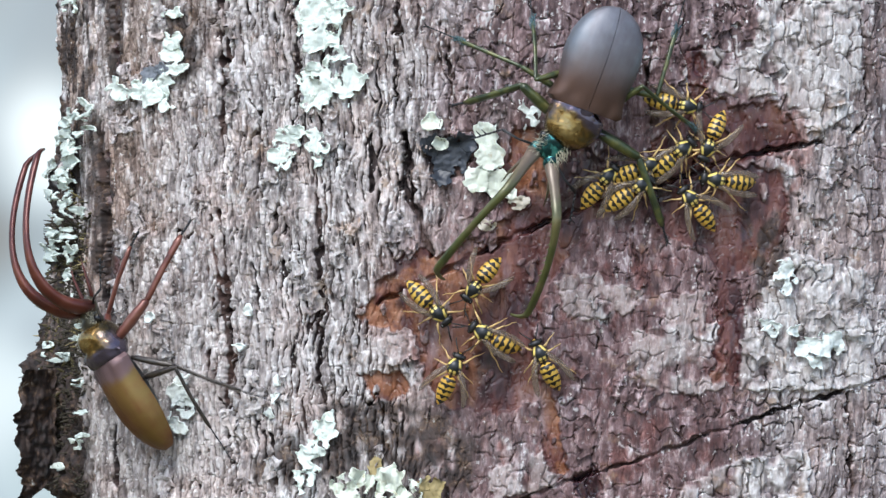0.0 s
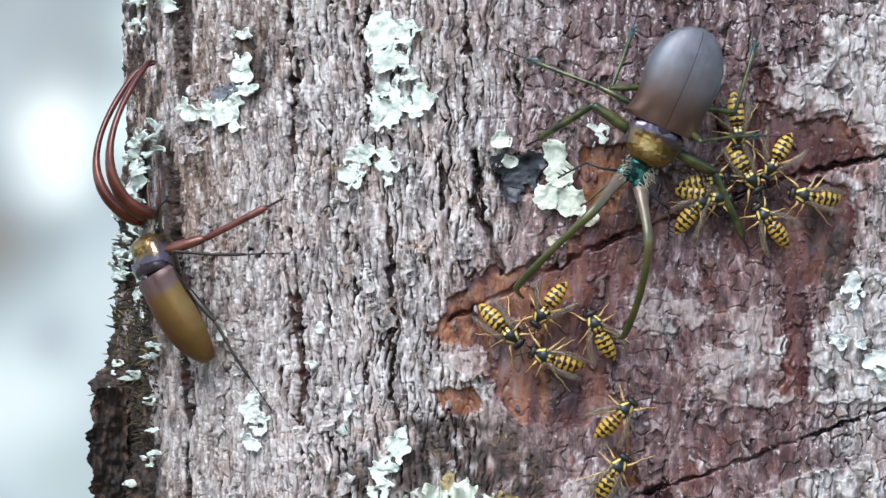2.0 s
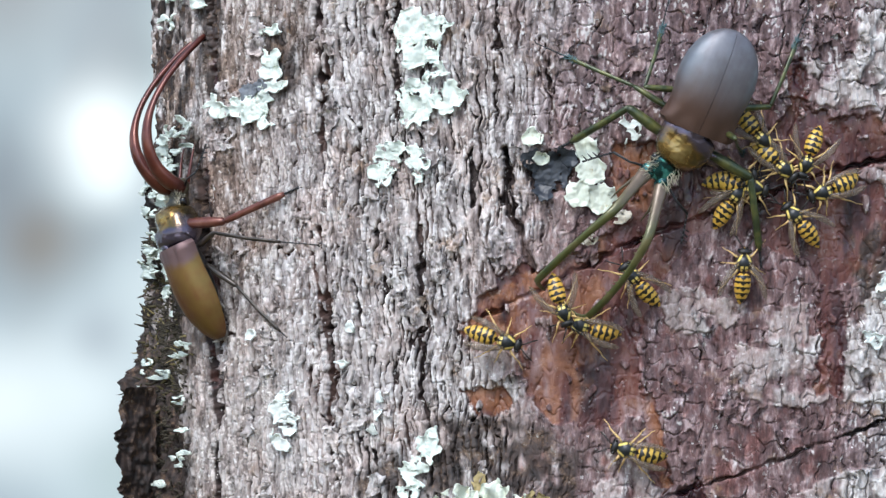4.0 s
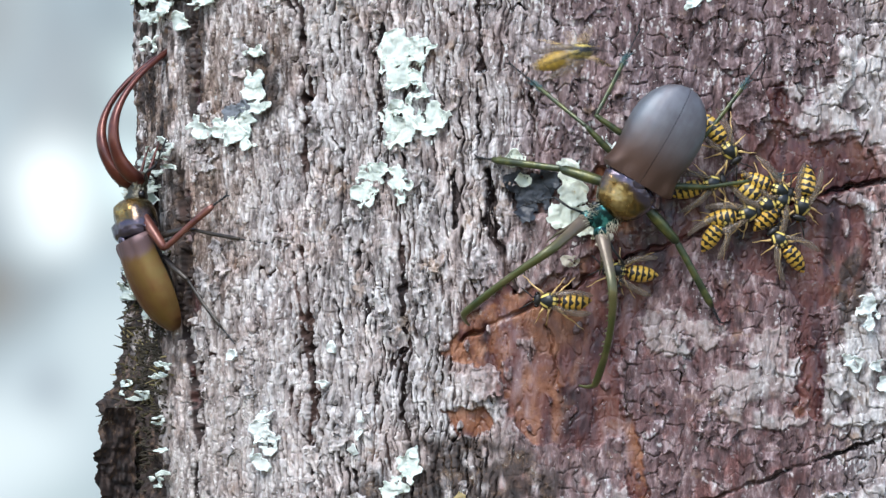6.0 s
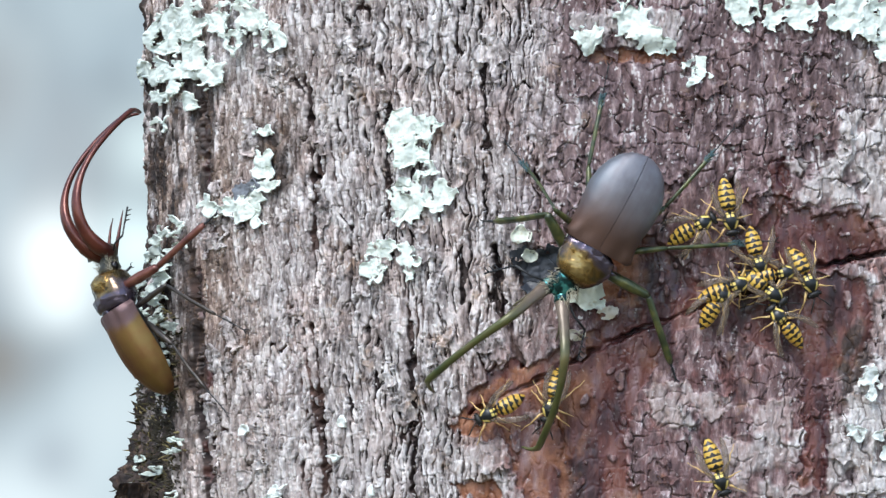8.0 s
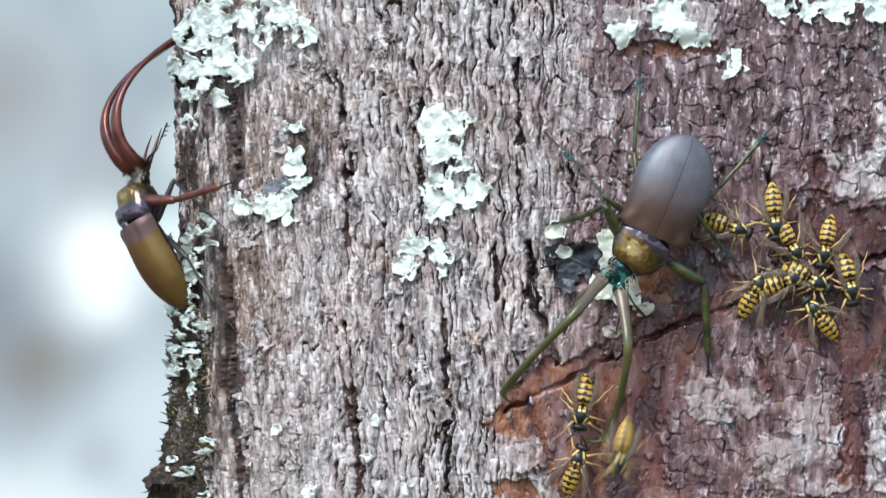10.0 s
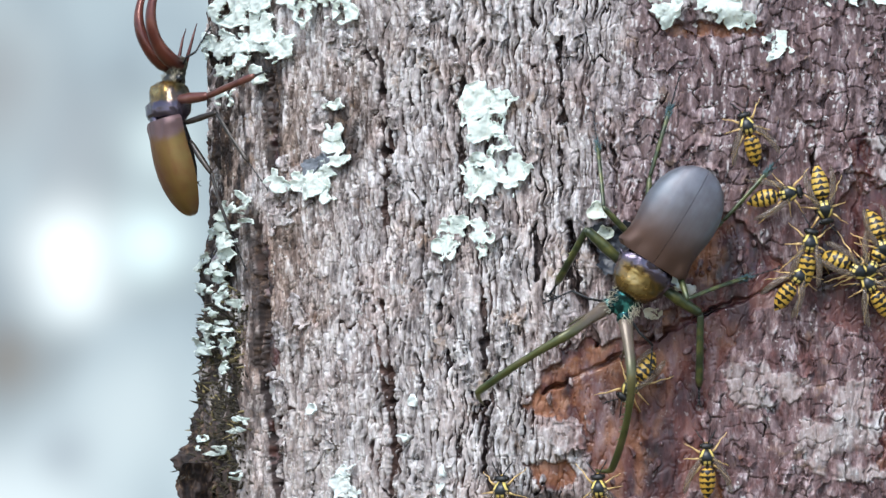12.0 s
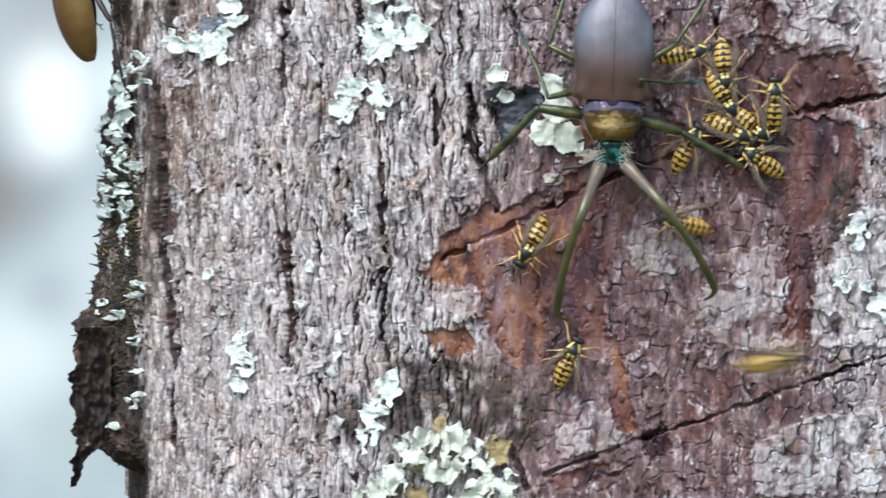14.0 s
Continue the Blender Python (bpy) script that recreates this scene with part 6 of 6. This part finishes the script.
    [(0, 25.4, -28.3, 68), (0.5, 24.5, -30.1, 58), (1, 29.2, -33.4, 48), (1.5, 35.7, -33.2, 50), (2, 43.9, -33.3, 45), (2.5, 52.6, -26, 58), (3, 55, -18.9, 95), (5.5, 72.5, 10.7, 60), (6, 72.2, 12.1, 50), (6.5, 72.5, 11.5, 30), (7, 72, 10.9, 20), (7.5, 72.2, 12.1, 20), (10, 67.5, 18.9, -61), (10.5, 67.7, 17.7, -81), (11, 64.9, 16.1, 100), (11.5, 52.2, 30.1, 92), (12, 51.1, 36.4, 106), (12.5, 49.1, 43.6, 98), (13, 48.5, 51.4, 95), (14, 50.3, 64.5, 95)],
    [(0, 47.8, -60.6, 95), (1, 39.9, -55.8, 95), (1.5, 35.2, -51.5, 80), (2, 42.7, -45.1, 55), (2.5, 43.3, -40.5, 100), (3, 39.7, -32.3, 105), (5.5, 45.3, -54.7, -90), (7.5, 42.9, -62.3, -90), (10, 55.1, -64.7, -61), (14, 89.3, -78.3, -60)],
]
# the feeder: x, z in mm, heading, bend of the neck, jaw headings; places of its feet
BEETLE_ROWS = [
    (0, 51, 24.7, -109.4, -20.6, -20.3, 12.7),
    (0.5, 51.1, 23.4, -110.1, -19.6, -30.7, 14.1),
    (1, 51.4, 21.4, -109.6, -17.3, -27.8, 13),
    (1.5, 51.4, 21.6, -109.3, -18.7, -28.2, 13.5),
    (2, 52.7, 24.6, -113.7, -5.5, -20.2, 19.9),
    (2.5, 51.9, 21, -112.3, -20.2, -33.5, 16.3),
    (3, 53.3, 22.3, -107.8, -15.4, -31.1, 8.7),
    (5.5, 48.6, 23.3, -121, -22.1, -15.6, -14.3),
    (6, 45.1, 17.6, -120.2, -13, -22.4, 30.3),
    (6.5, 41.9, 16.4, -119.3, -10.6, -24.1, 21.9),
    (7, 38.8, 22.4, -121.5, -18.7, -41.6, 18.5),
    (7.5, 36.4, 18.9, -120.5, -13.2, -26.8, 22.2),
    (10, 40.2, 21, -113.8, -15.1, -18.7, 19),
    (10.5, 42.6, 20.6, -109.9, 3.2, -18.7, 20.2),
    (11, 34.7, 16.3, -119, -6.3, -31.9, 24.1),
    (11.5, 33.1, 14.4, -130.4, -8.2, -12.4, 0.4),
    (12, 32.1, 12.1, -122.5, -1.5, -24.5, 29.4),
    (12.5, 33.8, 12.6, -119.1, -4.6, -19.7, 25),
    (13, 34.5, 15.9, -109.1, 2.3, -1.7, 43.5),
    (13.5, 42, 15.7, -91.6, 1.8, -9.1, 41.7),
    (14, 43.2, 17.3, -91.9, 2.1, -15.4, 39),
]
FEET = {
    "front_left": [(0, 25.1, 24.9), (0.5, 25.2, 24.0), (1, 26.5, 24.2), (1.5, 25.1, 24.1), (2, 26.2, 20.6), (2.5, 24.9, 19.8), (3, 24.2, 20.1), (5.5, 29.9, 18.5), (6, 12.6, 22.4), (6.5, 14.8, 21.6), (7, 14.9, 23.0), (7.5, 13.1, 22.7), (10, 20.0, 22.7), (10.5, 20.6, 22.0), (11, -0.1, 22.5), (11.5, 13.6, 3.8), (12, 12.0, 5.1), (12.5, 12.4, 4.8), (13, 11.2, 3.9), (13.5, 17.5, 3.2), (14, 17.9, 3.3)],
    "front_right": [(0, 67.8, -1.6), (0.5, 68.8, -1.7), (1, 69.2, -2.6), (1.5, 70.4, -1.7), (2, 70.5, -0.9), (2.5, 69.9, -0.9), (3, 71.7, -1.0), (5.5, 54.3, -5.9), (6, 63.2, -12.5), (6.5, 64.5, -11.4), (7, 50.3, -6.5), (7.5, 52.1, -7.6), (10, 51.2, -6.7), (10.5, 53.2, -6.8), (11, 50.0, -7.2), (11.5, 41.2, -16.5), (12, 41.1, -16.1), (12.5, 40.8, -16.7), (13, 59.3, -5.4), (13.5, 75.5, 5.3), (14, 75.9, 0.4)],
    "mid_left": [(0, 19.7, 41.0), (0.5, 19.8, 41.0), (1, 20.4, 40.8), (1.5, 19.8, 41.5), (2, 19.3, 40.9), (2.5, 19.4, 41.3), (3, 19.7, 41.0), (5.5, 19.3, 41.4), (6, 19.8, 41.1), (6.5, 20.2, 40.9), (7, 19.9, 41.2), (7.5, 19.8, 40.8), (10, 20.3, 41.5), (10.5, 20.3, 41.9), (11, 20.0, 41.4), (11.5, 18.6, 31.9), (12, 20.6, 41.9), (12.5, 20.5, 42.2), (13, 28.3, 31.6), (13.5, 29.0, 32.2), (14, 23.8, 35.2)],
    "mid_right": [(0, 78.1, 16.8), (0.5, 89.5, 20.4), (1, 88.0, 20.7), (1.5, 88.6, 20.8), (2, 77.7, 23.2), (2.5, 89.5, 16.6), (3, 81.3, 21.6), (5.5, 71.0, 22.8), (6, 84.8, 20.2), (6.5, 75.2, 21.0), (7, 79.5, 21.7), (7.5, 76.5, 21.5), (10, 57.6, 12.3), (10.5, 62.5, 15.5), (11, 56.8, 11.2), (11.5, 55.1, 12.9), (12, 57.0, 11.1), (12.5, 53.1, 10.4), (13, 51.5, 12.8), (13.5, 66.5, 24.6), (14, 61.5, 20.0)],
    "hind_left": [(0, 40.6, 48.3), (1.5, 45.4, 45.4), (3, 47.9, 49.3), (5.5, 45.9, 47.4), (6, 46.0, 47.8), (6.5, 43.8, 47.3), (7, 41.8, 51.9), (7.5, 40.3, 61.1), (10, 39.1, 66.4), (10.5, 42.0, 53.9), (11, 39.9, 49.5), (11.5, 41.9, 47.4), (12, 39.9, 59.1), (12.5, 39.9, 49.3), (13, 40.4, 47.1), (14, 37.4, 47.2)],
    "hind_right": [(0, 71.2, 47.3), (0.5, 71.7, 47.6), (1, 73.2, 48.6), (1.5, 72.0, 45.5), (2, 73.9, 47.4), (2.5, 74.3, 47.8), (3, 72.1, 47.7), (5.5, 75.4, 47.4), (6, 74.6, 46.8), (6.5, 64.6, 36.1), (7, 72.1, 49.2), (7.5, 70.9, 49.0), (10, 71.4, 49.2), (10.5, 71.6, 48.0), (11, 57.5, 35.0), (11.5, 67.4, 39.6), (12, 71.7, 46.8), (12.5, 69.9, 45.9), (13, 54.8, 32.8), (13.5, 67.6, 42.2), (14, 66.9, 45.1)],
}

# the climber: x, z in mm, heading, bend of the neck, jaws, depth in mm
CLIMBER_ROWS = [
    (0, -43.2, -26.7, 123.2, -8.5, -4.6, 20),
    (0.5, -41.9, -19.8, 122.6, -14, -12, 21),
    (1, -41.2, -17.1, 116.5, -2, -6, 23),
    (1.5, -46.0, -10.5, 119, -18, -15, 24),
    (2, -49.3, -5.2, 120.8, -31.4, -20.8, 26),
    (3, -49.4, -3.0, 113.8, -26.9, -22.0, 30),
    (5.5, -56.2, 5.8, 114.4, -36, -31, 42),
    (6.5, -57.5, 6.5, 113.9, -27.1, -35.1, 45),
    (7, -56.7, 8.1, 113.7, -22, -36.0, 45),
    (7.5, -60.2, 6.0, 121, -22.3, -31.0, 45),
    (10, -66.7, 26.0, 119, -40, -38.9, 60),
    (10.5, -63.1, 29.5, 109.0, -14, -19, 60),
    (11, -64.9, 35.6, 108, -22, -24, 60),
    (11.5, -63.7, 39.2, 100.3, -18, -18.4, 60),
    (12, -67.8, 42.8, 105, -32, -20, 60),
    (12.5, -67.9, 44.3, 105, -32, -24.4, 60),
    (14, -67.2, 45.9, 102.8, -20, -28.0, 60),
]
CLIMBER_FEET = {
    "front": [(0, -23, 9.2), (1, -18.9, 10.8), (1.5, -20.6, 11.3), (3, -20.4, 11.3), (6.5, -38.9, 16), (7, -41.3, 40.5), (7.5, -36.6, 41.9), (10, -43.1, 33.9), (10.5, -42.6, 51.6), (11, -40.1, 52.1), (11.5, -39.8, 53.6), (12.5, -39.3, 53.4), (14, -42.5, 53)],
    "mid": [(0, -7.7, -34.7), (1, -14.3, -11.2), (1.5, -22.3, -1.3), (3, -21, -0.8), (6, -26.6, 5.9), (7, -34.3, 4.9), (7.5, -32.5, 1.3), (10, -45.6, 23.5), (10.5, -46.7, 22.3), (11, -46.6, 22.4), (11.5, -46.5, 22.1), (12.5, -43.6, 33), (14, -46, 33.2)],
    "hind": [(0, -18.6, -45.8), (1, -28.4, -43.6), (3, -20.1, -25.2), (6, -27.7, -24.4), (7, -36, -12.1), (7.5, -30.7, -19.7), (10, -34.9, -11), (10.5, -38.9, -2.3), (11, -52, 14), (11.5, -49.7, 12.9), (12.5, -50.7, 10.2), (14, -52.1, 12.9)],
}


def between(rows, t):
    """The place (x, z) in timed rows at t."""
    times = [r[0] for r in rows]
    return tuple(float(np.interp(t, times, [r[k] for r in rows])) for k in (1, 2))


def spread(rows, last=14.0):
    """Rows from the start to the end of the clip."""
    rows = list(rows)
    if rows[0][0] > 0:
        rows.insert(0, (0.0, *rows[0][1:]))
    if rows[-1][0] < last:
        rows.append((last, *rows[-1][1:]))
    return rows


makes = []
for curl, fan, stance, size in ((0.0, 0, 0.3, 0.95), (0.5, 9, -0.9, 0.92), (0.9, -6, 1.1, 0.97), (-0.35, 16, 0.7, 0.90)):
    wasp = build_wasp(curl, fan, stance)
    wasp.scale = (size, size, size)
    makes.append(wasp)
wasps = [makes[k] if k < 4 else copy_thing(makes[(k * 3 + k // 4) % 4], Matrix.Identity(4)) for k in range(len(WASPS))]
feeder = build_beetle("bronze grey stag beetle with long olive jaws, head down", ELYTRA, MANDIBLE, LEG, HEAD, LEG, taper=0.08)
climber = build_beetle("olive brown stag beetle with red brown jaws, climbing the trunk's flank", ELYTRA_OLIVE, MANDIBLE_RED, LEG_RED, HEAD_DARK, LEG_DARK, 35.0, 1.08, 0.77, 8.5, 0.40, 2.0, 0.22, 1.35)


def feeder_pose(row):
    t, x, z, turn = row[:4]
    at, n = bark_point(x, z, 9.0)
    dip = {5.5: -16, 11.5: -8}.get(t, 0)
    return basis(at, heading(turn, n), n) @ pose(0, 0, 0, dip, -11 if t < 12.8 else 0, 0)


def climber_pose(row):
    t, x, z, turn, bend, jaw, deep = row
    a = radians(turn)
    return limb(Vector((x * MM, deep * MM, z * MM + HIGH)), (math.cos(a), 0.0, math.sin(a)), (-0.90, -0.44, 0.05))


def step_legs(thing, key, side, bodies, feet, shape, knees=KNEES):
    """Rows for a leg whose foot stands at given places while the body moves."""
    leg, shank, tarsus, tuft = thing[key]
    x, y, z, upper, lower, thick = shape
    coxa = Vector((side * x, y, z)) * MM
    up, low = upper * MM, lower * MM * 0.985
    thigh, calf = [], []
    for t, foot in feet:
        target = bodies[t].inverted() @ foot
        way = target - coxa
        d = min(max(way.length, 0.85 * math.sqrt(abs(low * low - up * up))), (up + low) * 0.995)
        way.normalize()
        hint = Vector(knees[key.split("_")[0]])
        hint.x *= side
        hint = (hint - way * hint.dot(way)).normalized()
        c = (up * up + d * d - low * low) / (2 * up * d)
        thigh_way = way * c + hint * math.sqrt(max(0.0, 1 - c * c))
        knee = coxa + thigh_way * up
        calf_way = (coxa + way * d - knee).normalized()
        m = limb(coxa, thigh_way, Vector((0.1 * side, 0.1, 1)))
        k = limb(knee, calf_way, m.to_3x3() @ Vector((0, 0, 1)))
        thigh.append((t, m)), calf.append((t, m.inverted() @ k))
    walk(leg, thigh), walk(shank, calf), walk(tarsus, calf)
    if tuft:
        walk(tuft, calf)


def motions():
    for ob, rows in zip(wasps, WASPS):
        keys, turned = [], None
        for k, row in enumerate(spread(rows)):
            t, x, z, turn = row[:4]
            lift = row[4] if len(row) > 4 else 0
            if turned is not None:
                while turn - turned > 180:
                    turn -= 360
                while turn - turned < -180:
                    turn += 360
                if abs(turn - turned) > 80:
                    mid = (turn + turned) / 2
                    px, pz, pl, pt = last
                    at, n = bark_point((x + px) / 2, (z + pz) / 2, 3.0 + (lift + pl) / 2)
                    keys.append(((t + pt) / 2, basis(at, heading(mid, n), n)))
            at, n = bark_point(x, z, 3.0 + lift)
            now = basis(at, heading(turn, n), n)
            if lift and 0.1 < t < 13.9:
                dart = now.to_3x3() @ Vector((0.004, 0.012, 0.003))
                keys.append((t - 0.1, Matrix.Translation(-dart) @ now))
                keys.append((t, now))
                keys.append((t + 0.1, Matrix.Translation(dart) @ now))
            else:
                keys.append((t, now))
            turned, last = turn, (x, z, lift, t)
        walk(ob, keys)

    bodies = {row[0]: feeder_pose(row) for row in BEETLE_ROWS}
    walk(feeder["thing"], [(t, bodies[t]) for t in bodies])
    for key in ("pronotum", "head", "antenna_left", "antenna_right"):
        walk(feeder[key], [(r[0], pose(0, 0, 0, 0, 0, r[4])) for r in BEETLE_ROWS])
    for key, side, k in (("jaw_right", 1, 5), ("jaw_left", -1, 6)):
        walk(feeder[key], [(r[0], pose(0, 0, 0, 0, 0, r[4]) @ pose(side * 1.9 * MM, 12.2 * MM, -0.8 * MM, -8, 0, r[k] - r[4] + side * 1.5)) for r in BEETLE_ROWS])
    for name, rows in FEET.items():
        where, side = name.split("_")[0], 1 if name.endswith("left") else -1
        feet = [(t, bark_point(x, z, 0.8)[0]) for t, x, z in rows if t in bodies]
        step_legs(feeder, where + ("_right" if side > 0 else "_left"), side, bodies, feet, LEGS[where])

    rows = CLIMBER_ROWS
    bodies = {row[0]: climber_pose(row) for row in rows}
    walk(climber["thing"], [(t, bodies[t]) for t in bodies])
    for key in ("pronotum", "head", "antenna_left", "antenna_right"):
        walk(climber[key], [(r[0], pose(0, 0, 0, 0.8 * r[4], 0, 0)) for r in rows])
    for key, side in (("jaw_right", 1), ("jaw_left", -1)):
        walk(climber[key], [(r[0], pose(0, 0, 0, 0.8 * r[4], 0, 0) @ pose(side * 1.9 * MM, 12.2 * MM, -0.8 * MM, r[5] - 0.8 * r[4], 0, side * -1.8)) for r in rows])
    knees = {"front": (0.5, -0.6, 0.0), "mid": (0.8, -0.1, -0.3), "hind": (0.9, 0.1, -0.3)}
    over = [(0, -38.6, 0.2), (1, -44.0, 4.0), (1.5, -46.0, 12.0)]
    for where, feet in CLIMBER_FEET.items():
        step_legs(climber, where + "_right", 1, bodies, [(t, bark_point(*between(feet, t), 0.8)[0]) for t in bodies], LEGS[where], knees)
        far = []
        for r in rows:
            x, z = between(feet, r[0])
            hidden = Vector((-0.058, 0.085 + 0.005 * r[0], HIGH + (0.7 * z + 0.3 * r[2]) * MM))
            far.append((r[0], bark_point(*between(over, r[0]), 0.8)[0] if where == "front" and r[0] < 1.8 else hidden))
        step_legs(climber, where + "_left", -1, bodies, far, LEGS[where])


motions()
